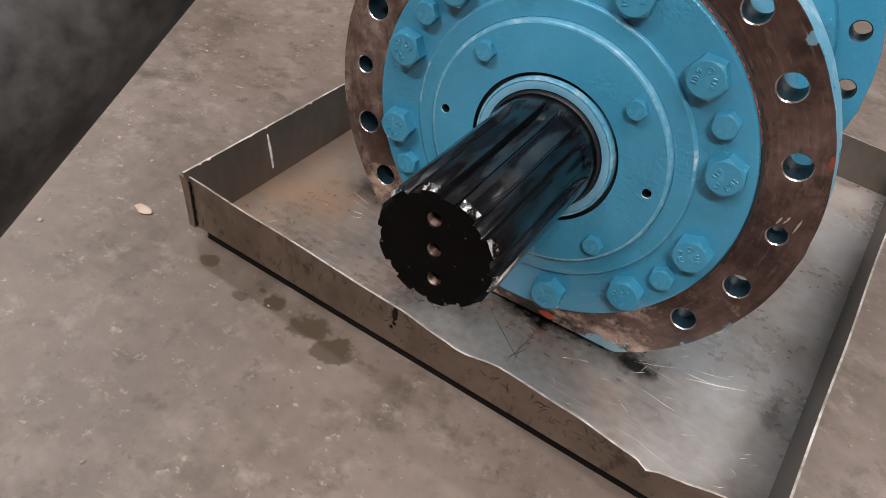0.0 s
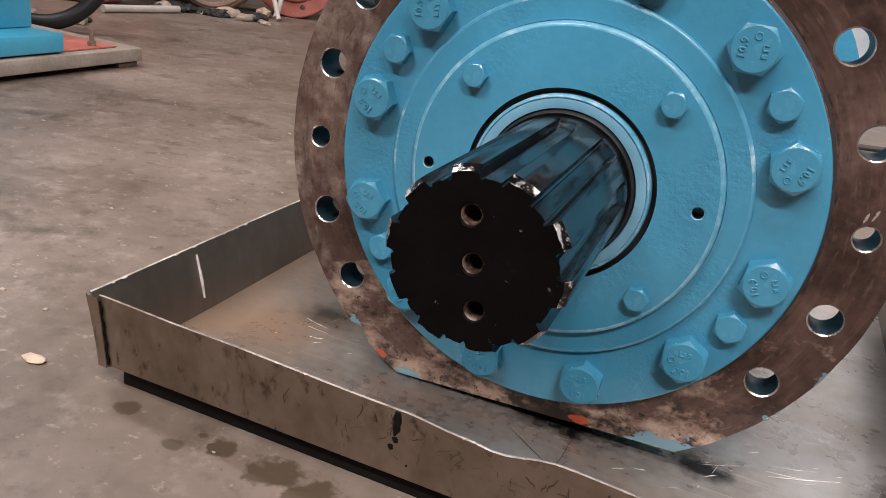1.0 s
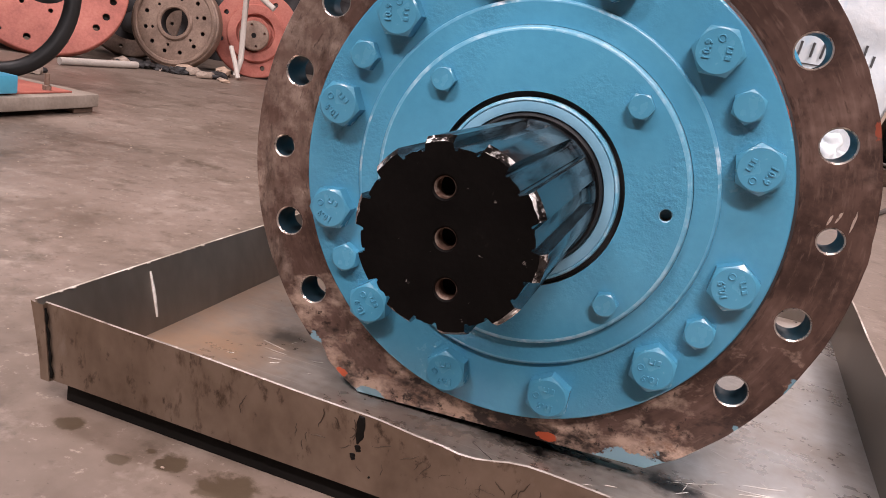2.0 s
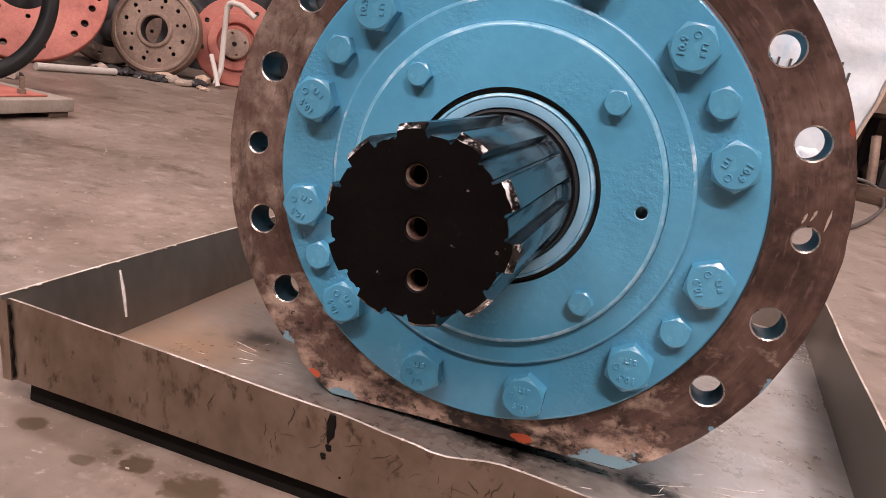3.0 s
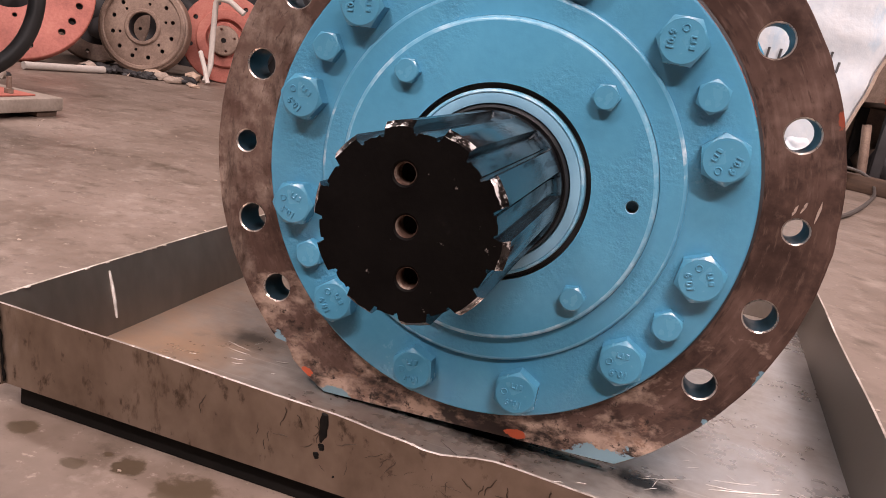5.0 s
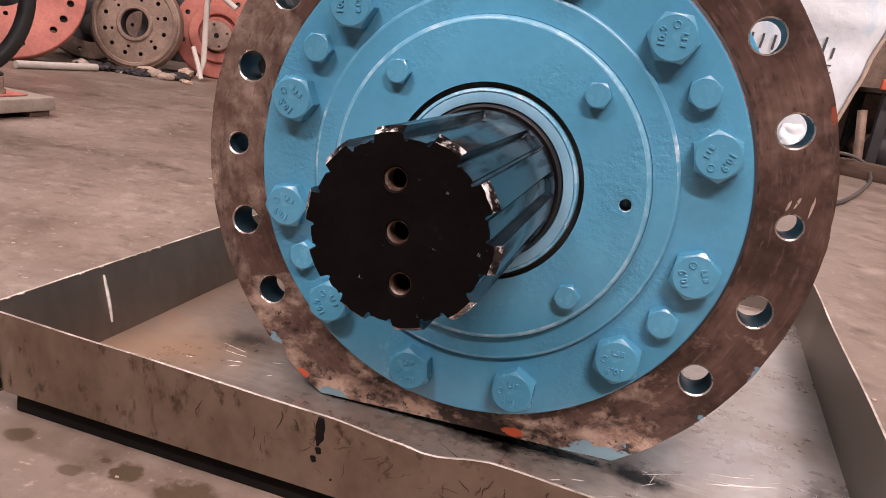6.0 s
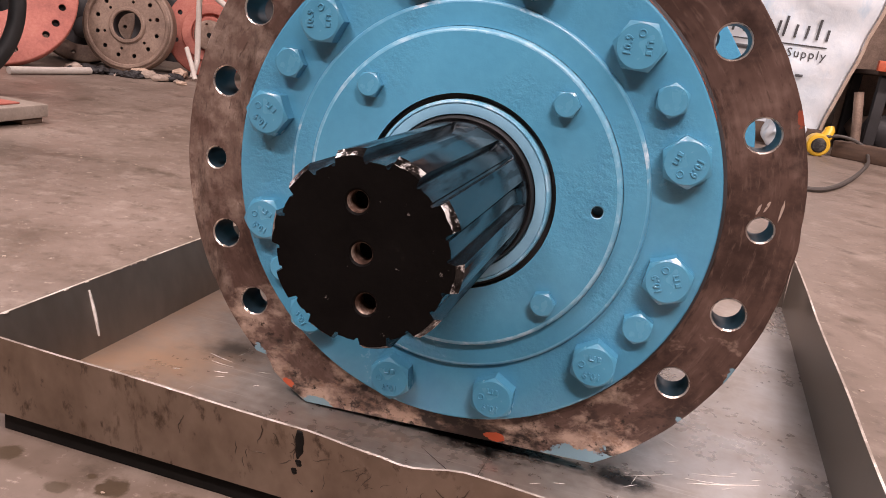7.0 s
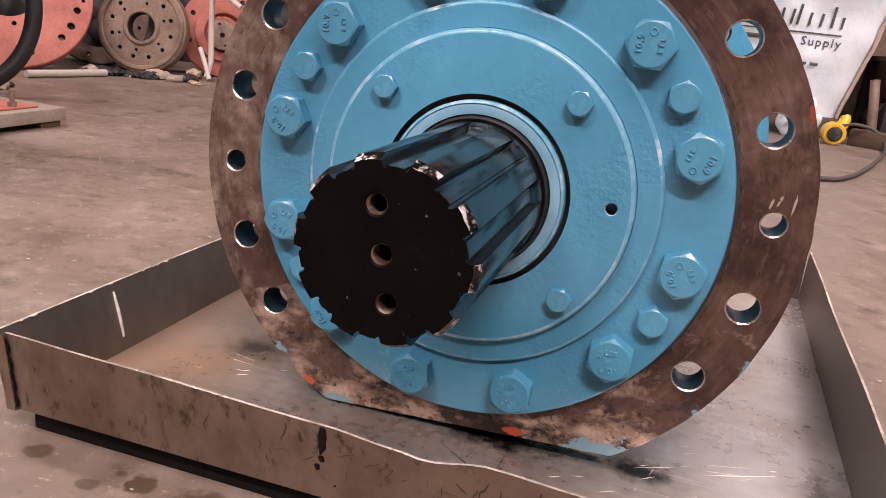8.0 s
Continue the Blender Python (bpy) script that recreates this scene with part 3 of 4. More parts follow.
lathe(bm, [(0.154, 0.0099), (0.139, 0.0098), (0.136, 0.0093)], 160)
bmesh.ops.remove_doubles(bm, verts=bm.verts, dist=1e-5)
part("step_ring", bm, [blue_paint, worn_highlight_edge], gearbox, "narrow step of the blue cover")
jack = [(0.1165, 0.0, 0.0048, 0.02), (-0.1185, 0.0, 0.0048, 0.02)]
# jacking hole walls and bore are coloured black for the shade inside
bm = holed_plate(bmesh.new(), circle(0, 0, 0.1355, 160), jack, BEARING, 0.0155, rim=0.0042, lip=0.0008, inner=0.0828, mats=(0, 1, 1, 2))
part("bearing_cover", bm, [blue_paint, blue_edge, rubber_recess_black], gearbox, "blue inner bearing cover with two jacking holes")
bm = bmesh.new()
lathe(bm, [(0.0828, 0.006), (0.0826, 0.012), (0.0779, 0.012), (0.0779, 0.004)], 96)
part("groove", bm, rubber_recess_black, gearbox, "black open groove round the seal")
bm = bmesh.new()
lathe(bm, [(0.0780, 0.012), (0.0780, 0.0010), (0.0772, -0.0006), (0.0758, -0.0012), (0.0752, -0.0010), (0.0748, 0.0002)], 96, mat=1)
lathe(bm, [(0.0748, 0.0002), (0.0745, -0.0004), (0.0705, -0.0012), (0.0664, -0.0006), (0.0655, 0.003), (0.0653, 0.014)], 96)
bmesh.ops.remove_doubles(bm, verts=bm.verts, dist=1e-5)
part("seal_collar", bm, [seal_grey, blue_edge], gearbox, "smooth pale blue seal collar")
bm = bmesh.new()
lathe(bm, [(0.0656, 0.010), (0.0652, 0.000), (0.0643, -0.0030), (0.0630, -0.0042), (0.0614, -0.003), (0.0605, 0.004)], 96)
part("shaft_seal", bm, rubber_recess_black, gearbox, "black rubber lip seal")


END = -0.2145


def spline_radius(a, tip, root):
    """The outline of ten straight teeth: tips, steep flanks and a fine groove at the foot of each flank."""
    d = abs(((a + math.pi / 10) % (math.tau / 10)) - math.pi / 10)
    knots = [(0, tip), (0.150, tip), (0.166, root), (0.178, root - 0.0016), (0.205, root - 0.0016), (0.218, root), (0.315, root)]
    for (d0, r0), (d1, r1) in zip(knots, knots[1:]):
        if d <= d1:
            return r0 + (r1 - r0) * (d - d0) / (d1 - d0)
    return root


def shaft_ring(bm, y, tip, root, full=0.0):
    marks = [0, 0.075, 0.150, 0.166, 0.178, 0.205, 0.218, 0.266]
    ring = []
    for tooth in range(10):
        mid = tooth * math.tau / 10
        for d in [*marks, math.pi / 10, *[-m for m in reversed(marks[1:])]]:
            a = mid + d if d >= 0 else mid + math.tau / 10 + d
            r = spline_radius(a, tip, root)
            r = r + (0.0612 - r) * full
            if y < END + 0.001:  # chipped tooth ends
                r -= 0.0016 * max(0.0, noise.noise(Vector((math.cos(a) * 11, math.sin(a) * 11, 4.0))))
            ring.append(bm.verts.new((r * math.cos(a), y, r * math.sin(a))))
    return ring


bm = bmesh.new()
steps = [(END, 0.0572, 0.0541, 0, 1), (END + 0.0065, 0.0606, 0.0545, 0, 0), (-0.13, 0.0606, 0.0545, 0, 0), (-0.045, 0.0606, 0.0545, 0, 0), (-0.033, 0.0606, 0.0545, 0.12, 0),
         (-0.024, 0.0608, 0.0545, 0.5, 0), (-0.017, 0.061, 0.0545, 0.95, 0), (-0.012, 0.0612, 0.0545, 1, 0), (0.02, 0.0612, 0.0545, 1, 0)]
shaft_rings = [shaft_ring(bm, y, tip, root, full) for y, tip, root, full, _ in steps]
for (a, b), s in zip(zip(shaft_rings, shaft_rings[1:]), steps):
    bridge(bm, a, b, 0)
    if s[4]:  # bare bright metal where the tooth ends are chipped
        n = len(a) // 10
        for tooth in range(10):
            for k in (-2, -1, 0, 1):
                i = (tooth * n + k) % len(a)
                bm.faces.get((a[i], a[(i + 1) % len(a)], b[(i + 1) % len(a)], b[i])).material_index = 1
edges = [bm.edges.get((shaft_rings[0][k], shaft_rings[0][(k + 1) % len(shaft_rings[0])])) for k in range(len(shaft_rings[0]))]
for cx, cz, r in ((0.0, 0.0, 0.0068), (0.0305, -0.0016, 0.0068), (-0.0305, 0.0016, 0.0068)):
    a, ea = loop(bm, [(p, END, q) for p, q in circle(cx, cz, r + 0.0012)])
    bridge(bm, a, (b := loop(bm, [(p, END + 0.0012, q) for p, q in circle(cx, cz, r)])[0]), 2)
    prev = b
    for turn in range(1, 13):
        nxt = loop(bm, [(p, END + 0.0012 + turn * 0.0011, q) for p, q in circle(cx, cz, r - (0.0007 if turn % 2 else 0))])[0]
        bridge(bm, prev, nxt, 3)
        prev = nxt
    bm.faces.new(prev).material_index = 2
    edges += ea
for g in bmesh.ops.triangle_fill(bm, use_beauty=True, edges=edges, normal=(0, -1, 0))["geom"]:
    if isinstance(g, bmesh.types.BMFace):
        g.material_index = 2
shaft = part("output_shaft", bm, [black_shaft, chip_steel, black_end, thread_steel], gearbox, "glossy black splined shaft with three tapped holes", smooth=28)
shaft.matrix_basis = pose(0, 0, 0, 0, -(104 - ROLL), 0)


def hex_head(af, height, washer=0.0):
    """A hexagon head with its turned top, standing on y = 0 and rising to -height."""
    bm = bmesh.new()
    rc, n = af / math.sqrt(3), 60
    top, low, base = [], [], []
    for k in range(n):
        a = k * math.tau / n
        d = (a + math.pi / 6) % (math.pi / 3) - math.pi / 6
        r = af / 2 / math.cos(((a) % (math.pi / 3)) - math.pi / 6)
        top.append(bm.verts.new((af * 0.465 * math.cos(a), -height, af * 0.465 * math.sin(a))))
        drop = max(0.0, (r - af * 0.465)) * 0.62
        low.append(bm.verts.new((r * math.cos(a), -height + drop, r * math.sin(a))))
        base.append(bm.verts.new((r * math.cos(a), 0.0008, r * math.sin(a))))
    bm.faces.new(top)
    bridge(bm, top, low)
    bridge(bm, low, base)
    return bm


def raised_text(text, size, y, radius, angle):
    """A straight row of raised letters at an angle from the middle, their heads outward, as one bmesh."""
    cu = bpy.data.curves.new("letters", "FONT")
    cu.body, cu.size, cu.align_x, cu.align_y, cu.extrude, cu.resolution_u = text, size, "CENTER", "CENTER", 0.0007, 2
    cu.bevel_depth, cu.bevel_resolution, cu.offset, cu.space_character = 0.00025, 0, 0.00012, 1.2
    tmp = bpy.data.objects.new("letters", cu)
    scene.collection.objects.link(tmp)
    bpy.context.view_layer.update()
    me = bpy.data.meshes.new_from_object(tmp.evaluated_get(bpy.context.evaluated_depsgraph_get()))
    me.transform(Matrix.Translation((radius * math.cos(radians(angle)), y, radius * math.sin(radians(angle)))) @ pose(0, 0, 0, 0, 90 - angle, 0) @ pose(0, 0, 0, 90, 0, 0))
    out = bmesh.new()
    out.from_mesh(me)
    bpy.data.objects.remove(tmp)
    bpy.data.curves.remove(cu)
    bpy.data.meshes.remove(me)
    return out


def mark_bars(bm, y, radius):
    """The maker's stamp as plain raised strokes."""
    for x, z, w, h in ((0.0078, 0.0042, 0.0044, 0.0014), (0.0078, 0.0002, 0.0044, 0.0014), (0.0058, 0.0022, 0.0013, 0.0044), (0.0078, -0.0040, 0.0044, 0.0030)):
        made = bmesh.ops.create_cube(bm, size=1.0, matrix=Matrix.Translation((x, y, z)) @ Matrix.Diagonal((w, 0.0018, h, 1)))["verts"]
        bmesh.ops.bevel(bm, geom=list({e for v in made for e in v.link_edges}), offset=0.0003, segments=1, affect="EDGES")
    tube(bm, [(0.0005 + 0.0026 * math.cos(k * 0.524), y - 0.0002, 0.0098 + 0.0026 * math.sin(k * 0.524)) for k in range(12)], 0.0006, 6, closed=True)
    return bm


def bolts(af, height, ring, y, angles, turns, label, stamped=False):
    head = stamp = None
    for a, t in zip(angles, turns):
        place = (ring * math.cos(radians(a)), y, ring * math.sin(radians(a)))
        if head is None:
            head = part("bolt", hex_head(af, height), bolt_paint, gearbox, label, smooth=20)
            ob = head
            if stamped:
                stamp = part("head_marking", mark_bars(raised_text("10.9", 0.0076, -height, 0.0082, 181), -height, 0.0098), bolt_paint, head, "raised strength class marking", smooth=30)
        else:
            ob = new("bolt", head.data)
            ob.parent, ob["label"] = gearbox, label
            if stamped:
                s = new("head_marking", stamp.data)
                s.parent, s["label"] = ob, stamp["label"]
        ob.matrix_basis = pose(*place, 0, -t, 0)


# 0 deg turn: strength class along the left side of the head
bolts(0.036, 0.015, BOLT_R, COVER, [15 + 30 * k for k in range(12)], [159, -4, 20, 75, 0, 52, 65, 33, 95, 87, 87, 19], "large blue painted hexagon bolt", True)
bolts(0.024, 0.010, BOLT_R + 0.001, COVER, [30, 150, 210, 330], [27, -3, 30, 27], "small blue painted hexagon bolt")
bolts(0.0195, 0.008, 0.1165, BEARING, [45, 135, 225, 315], [0, 0, 0, 8], "small blue painted hexagon bolt on the bearing cover")

# remains of orange primer, scrapes and bare patches on the flange


def flange_patch(name, x, z, rx, rz, turn, mat, label, seed, y=FACE):
    bm = patch(bmesh.new(), (x, y, z), (math.cos(radians(turn)), 0, math.sin(radians(turn))), (-math.sin(radians(turn)), 0, math.cos(radians(turn))), rx, rz, seed, 0.0004)
    return part(name, bm, mat, gearbox, label)


def local(x, z):
    c, s = math.cos(radians(ROLL)), math.sin(radians(ROLL))
    return x * c + z * s, -x * s + z * c


for x, z, rx, turn, sd in ((0.2435, 0.0315, 0.0055, 70, 4), (0.2375, 0.0275, 0.0045, 72, 5), (0.2545, 0.030, 0.0080, 82, 6)):
    flange_patch("scrape", *local(x, z), rx, 0.0009, turn, bare_edge, "bright scrape", sd)
bm = bmesh.new()
for k in range(60):
    a0, a1 = radians(22 + k * 0.75), radians(22 + (k + 1) * 0.75)
    w = 0.0006 + 0.0012 * abs(noise.noise(Vector((k * 0.3, 0, 0))))
    q = [bm.verts.new((r * math.cos(a), y, r * math.sin(a))) for a, r, y in ((a0, 0.2118, FACE - 0.004), (a1, 0.2118, FACE - 0.004), (a1, 0.2118 + w, FACE - 0.0005), (a0, 0.2118 + w, FACE - 0.0005))]
    bm.faces.new(q)
bmesh.ops.remove_doubles(bm, verts=bm.verts, dist=1e-5)
part("primer_seam", bm, seam_red, gearbox, "orange primer line along the cover edge")

# ---- the steel tray ----
TRAY_Z, RIM_Z = 0.0250, 0.096
tray = thing("drip_tray", pose(0, 0, 0), "bent sheet steel drip tray, scratched and stained, on the floor", "tray")
FL, FR, BL, BR = (-0.374, -0.119), (0.363, -0.119), (-0.370, 0.735), (0.408, 0.735)
bm = bmesh.new()
NT = 24
for z, flip in ((TRAY_Z, 0), (TRAY_Z - 0.003, 1)):
    g = []
    for i in range(NT + 1):
        row = []
        for j in range(NT + 1):
            u, v = i / NT, j / NT
            x = (FL[0] * (1 - u) + FR[0] * u) * (1 - v) + (BL[0] * (1 - u) + BR[0] * u) * v
            y = (FL[1] * (1 - u) + FR[1] * u) * (1 - v) + (BL[1] * (1 - u) + BR[1] * u) * v
            dip = 0.0012 * noise.noise(Vector((x * 5, y * 5, 3))) - 0.0006
            row.append(bm.verts.new((x, y, z + min(0.0, dip))))
        g.append(row)
    for i in range(NT):
        for j in range(NT):
            bm.faces.new((g[i][j], g[i + 1][j], g[i + 1][j + 1], g[i][j + 1]))
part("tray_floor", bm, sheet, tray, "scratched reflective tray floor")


def front_bow(x):
    """How far the front rim is bent out and up, along x."""
    knots = [(-0.38, 0.004, 0.0005), (-0.26, 0.010, 0.0015), (-0.06, 0.017, 0.001), (0.0, 0.0225, 0.0), (0.023, 0.0235, -0.002), (0.07, 0.020, 0.004), (0.15, 0.022, 0.002), (0.225, 0.0285, 0.001), (0.238, 0.030, -0.006),
             (0.26, 0.023, -0.004), (0.32, 0.012, -0.002), (0.40, 0.006, -0.006)]
    for a, b in zip(knots, knots[1:]):
        if x <= b[0]:
            k = max(0.0, (x - a[0]) / (b[0] - a[0]))
            k = k * k * (3 - 2 * k)
            return a[1] + (b[1] - a[1]) * k, a[2] + (b[2] - a[2]) * k
    return knots[-1][1:]


def tray_wall(name, a, b, out, bow=None, label="", lean_out=0.010, rim=RIM_Z, skin=None):
    """A wall of sheet from corner a to corner b; out is the way it leans."""
    bm, n, m = bmesh.new(), 60, 6
    out = Vector((*out, 0))
    faces = []
    for shift in (0.0, 0.0026):
        g = []
        for i in range(n + 1):
            u = i / n
            row = []
            for j in range(m + 1):
                v = j / m
                p = Vector((a[0] + (b[0] - a[0]) * u, a[1] + (b[1] - a[1]) * u, TRAY_Z - 0.003 + (rim - TRAY_Z + 0.003) * v))
                lean, lift = bow(p.x) if bow else (lean_out + 0.002 * noise.noise(Vector((u * 5, 2.0, a[0]))), 0.0012 * noise.noise(Vector((u * 6, 7.0, a[0]))))
                p += out * (lean * v ** 1.3 + shift)
                p.z += lift * v * v
                row.append(bm.verts.new(p))
            g.append(row)
        for i in range(n):
            for j in range(m):
                bm.faces.new((g[i][j], g[i + 1][j], g[i + 1][j + 1], g[i][j + 1]))
        faces.append(g)
    p, q = faces
    for i in range(n):
        f = bm.faces.new((p[i][m], p[i + 1][m], q[i + 1][m], q[i][m]))
        f.material_index = 1
        bm.faces.new((p[i][0], p[i + 1][0], q[i + 1][0], q[i][0]))
    for i in (0, n):
        for j in range(m):
            bm.faces.new((p[i][j], p[i][j + 1], q[i][j + 1], q[i][j]))
    return part(name, bm, [skin or wall_sheet, rim_steel], tray, label)


tray_wall("front_wall", FL, FR, (0, -1), front_bow, "dented brown-stained front wall")
tray_wall("left_wall", (-0.3645, FL[1] - 0.004), (-0.3625, BL[1]), (-1, 0), lean_out=0.0195, skin=side_sheet)
tray_wall("right_wall", (FR[0], FR[1] - 0.002), BR, (1, 0), lean_out=0.0, rim=0.107, skin=side_sheet)
tray_wall("back_wall", BL, BR, (0, 1), skin=side_sheet)
# folded lap at the corner with its weld seam
bm = bmesh.new()
n = 10
for x0, x1, off in ((-0.3865, -0.3655, 0.0042),):
    prev = None
    for j in range(n + 1):
        v = j / n
        z = TRAY_Z - 0.003 + (RIM_Z - TRAY_Z + 0.003) * v
        y = FL[1] - 0.0026 - (0.004 * v ** 1.3)
        row = [bm.verts.new((x0 - 0.010 * v ** 1.3 + 0.011, y - off + 0.002, z)), bm.verts.new((x0 - 0.010 * v ** 1.3 + 0.0115, y - off, z)), bm.verts.new((x1 - 0.006 * v, y - off, z)), bm.verts.new((x1 - 0.006 * v, y + 0.001, z))]
        if prev:
            for k in range(3):
                bm.faces.new((prev[k], prev[k + 1], row[k + 1], row[k]))
        prev = row
part("corner_lap", bm, wall_sheet, tray, "folded corner lap")
bm = tube(bmesh.new(), [(-0.365 - 0.006 * v + 0.0008 * math.sin(v * 23), FL[1] - 0.0045 - 0.004 * v ** 1.3, TRAY_Z + (RIM_Z - TRAY_Z - 0.004) * v) for v in [k / 16 for k in range(17)]],
          [0.0009 + 0.0006 * abs(math.sin(k * 2.1)) for k in range(17)], 6)
part("weld_seam", bm, oil_gap_black, tray, "dark corner seam")
bm = tube(bmesh.new(), [(-0.3632 - 0.0195 * ((0.018 + 0.048 * v) / 0.074) ** 1.3, 0.022 + 0.001 * v, 0.040 + 0.048 * v) for v in [k / 10 for k in range(11)]], [0.0008 + 0.0011 * math.sin(math.pi * (k + 1) / 12) for k in range(11)], 6)
part("scrape", bm, chalk, tray, "white scrape")


def front_point(x, z):
    lean, lift = front_bow(x)
    v = (z - TRAY_Z) / (RIM_Z - TRAY_Z)
    return Vector((x, FL[1] - 0.0026 - lean * max(v, 0) ** 1.3 - 0.0005, z))


DRIPS = [(-0.0603, 0.0950, -0.0635, 0.0665, 0.0036), (-0.0633, 0.0655, -0.0637, 0.0585, 0.0026), (-0.0672, 0.0560, -0.0676, 0.0490, 0.0024), (-0.0522, 0.0390, -0.0523, 0.0360, 0.0014)]
for x0, z0, x1, z1, wide in DRIPS:
    pts, radii = [], []
    for k in range(13):
        u = k / 12
        pts.append((x0 + (x1 - x0) * u + 0.0007 * noise.noise(Vector((u * 4, x0 * 90, 0))), z0 + (z1 - z0) * u))
        radii.append(max(0.0002, wide * math.sqrt(math.sin(math.pi * (0.16 + 0.82 * u))) * (1 + 0.35 * noise.noise(Vector((u * 5, 7.0, x0 * 50))))))
    bm = tube(bmesh.new(), [front_point(*p) + Vector((0, 0.0006, 0)) for p in pts], radii, 8)
    for v in bm.verts:
        base = front_point(v.co.x, v.co.z).y
        v.co.y = base + (v.co.y - base) * 0.25
    part("oil_drip", bm, oil_gap_black, tray, "black oil drip")
for x, y0, y1 in ((-0.33, -0.06, 0.70), (0.335, -0.06, 0.70), (0.0, 0.10, 0.70)):
    part("runner", box(bmesh.new(), x - 0.02, x + 0.02, y0, y1, 0.0, TRAY_Z - 0.0045, 0.002), tube_grey, tray, "dark steel runner")

# black strip added to stand for the shade in the gap below the front wall
part("gap_shade_strip", box(bmesh.new(), -0.358, 0.352, FL[1] + 0.007, FL[1] + 0.035, 0.0, TRAY_Z - 0.0045, 0.0015), oil_gap_black, tray, "black strip for the shade in the gap under the tray edge")

# brown scribbled scratches on the front wall
rng = random.Random(21)
for x, z in [(rng.uniform(-0.12, 0.2), rng.uniform(0.036, 0.078)) for _ in range(34)] + [(-0.105, 0.060), (-0.098, 0.070), (-0.028, 0.066), (-0.015, 0.060), (-0.008, 0.052), (0.005, 0.058), (0.018, 0.050), (0.03, 0.062), (0.062, 0.066), (0.085, 0.060), (0.115, 0.070), (0.12, 0.055), (-0.17, 0.056), (0.15, 0.062)]:
    turn, bend, size = rng.choice((78, 95, 100, 85, 20)) + rng.uniform(-15, 15), rng.uniform(-6, 6), rng.uniform(0.003, 0.0075)
    p, pts = Vector((x, z)), []
    for k in range(8):
        pts.append(front_point(p.x, min(0.09, p.y)) + Vector((0, 0.0003, 0)))
        p += size * 0.5 * Vector((math.cos(radians(turn)), math.sin(radians(turn))))
        turn += bend + rng.uniform(-38, 38)
    part("scratch", tube(bmesh.new(), pts, [0.0001 + 0.00042 * math.sin(math.pi * (k + 0.5) / 8) for k in range(8)], 5), seam_brown, tray)

# fine burrs and scratches on the tray floor
for (x0, y0), (x1, y1), mat, r in (((0.0, 0.003), (0.062, -0.046), oil_gap_black, 0.00035), ((0.062, 0.025), (0.054, -0.059), oil_gap_black, 0.00035), ((0.053, -0.013), (0.063, -0.062), oil_gap_black, 0.0003), ((0.066, -0.02), (0.05, -0.055), oil_gap_black, 0.0003),
                                   ((0.241, 0.065), (0.307, 0.096), chalk, 0.0007), ((0.239, 0.073), (0.276, 0.081), chalk, 0.0004), ((0.246, 0.086), (0.286, 0.101), chalk, 0.0004), ((0.205, 0.011), (0.245, 0.006), chalk, 0.0005),
                                   ((0.221, -0.063), (0.257, -0.070), chalk, 0.0005), ((0.177, 0.046), (0.227, 0.074), chalk, 0.0003), ((-0.265, 0.075), (-0.235, 0.068), chalk, 0.0005), ((-0.255, 0.06), (-0.228, 0.058), chalk, 0.0004),
                                   ((-0.24, 0.04), (-0.226, 0.044), chalk, 0.0006), ((-0.233, 0.03), (-0.224, 0.036), chalk, 0.0005), ((-0.20, 0.062), (-0.188, 0.066), chalk, 0.0006)):
    part("scratch", tube(bmesh.new(), [(x0, y0, TRAY_Z), ((x0 + x1) / 2 + 0.001, (y0 + y1) / 2 - 0.001, TRAY_Z + 0.0001), (x1, y1, TRAY_Z)], [r * 0.3, r * (0.6 if x0 < -0.1 else 1.0), r * 0.3], 6), mat, tray)

for k in range(77):
    x, y = (rng.uniform(0.10, 0.35), rng.uniform(-0.10, 0.26)) if k < 70 else (rng.uniform(-0.31, -0.17), rng.uniform(-0.06, 0.12))
    turn, size = rng.choice((25, 32, -40, 75)) + rng.uniform(-12, 12), rng.uniform(0.0015, 0.009)
    d = Vector((math.cos(radians(turn)), math.sin(radians(turn)), 0)) * size
    p = Vector((x, y, TRAY_Z))
    part("scratch", tube(bmesh.new(), [p - d, p + Vector((0, 0, 0.0001)), p + d], [0.0001, rng.uniform(0.00015, 0.0004), 0.0001], 5), chalk, tray)

# weld beads and burrs along the rims
for k in range(9):
    u = rng.uniform(0.02, 0.32)
    part("burr", lump(bmesh.new(), (-0.3625 - 0.0215 + 0.001 * rng.random(), FL[1] + 0.854 * u, RIM_Z), (rng.uniform(0.001, 0.002), rng.uniform(0.0015, 0.004), rng.uniform(0.0005, 0.001)), k * 3.1, 0.5, 2), rim_steel, tray)
for k in range(12):
    x = rng.uniform(-0.34, 0.2)
    lean, lift = front_bow(x)
    part("burr", lump(bmesh.new(), (x, FL[1] - lean - 0.0015, RIM_Z + lift), (rng.uniform(0.001, 0.003), 0.0013, rng.uniform(0.0005, 0.0009)), k * 2.3, 0.5, 2), rim_steel, tray)

# ---- on the floor near the tray ----
tagged(finish("stone_chip", lump(bmesh.new(), (-0.455, -0.127, 0.002), (0.013, 0.008, 0.003), 4.0), stone, 30), "pale flat stone chip on the concrete floor", "stone")
rng = random.Random(5)
bm = bmesh.new()
for k in range(420):
    x, y = rng.uniform(-1.6, 0.9), rng.uniform(-0.75, 1.6)
    if -0.42 < x < 0.44 and -0.15 < y < 0.8:
        continue
    s = rng.choice((0.0008, 0.0012, 0.0016, 0.0026))
    lump(bm, (x, y, s * 0.3), (s * rng.uniform(0.8, 2), s * rng.uniform(0.8, 1.6), s * 0.6), k * 1.7, 0.4, 1)
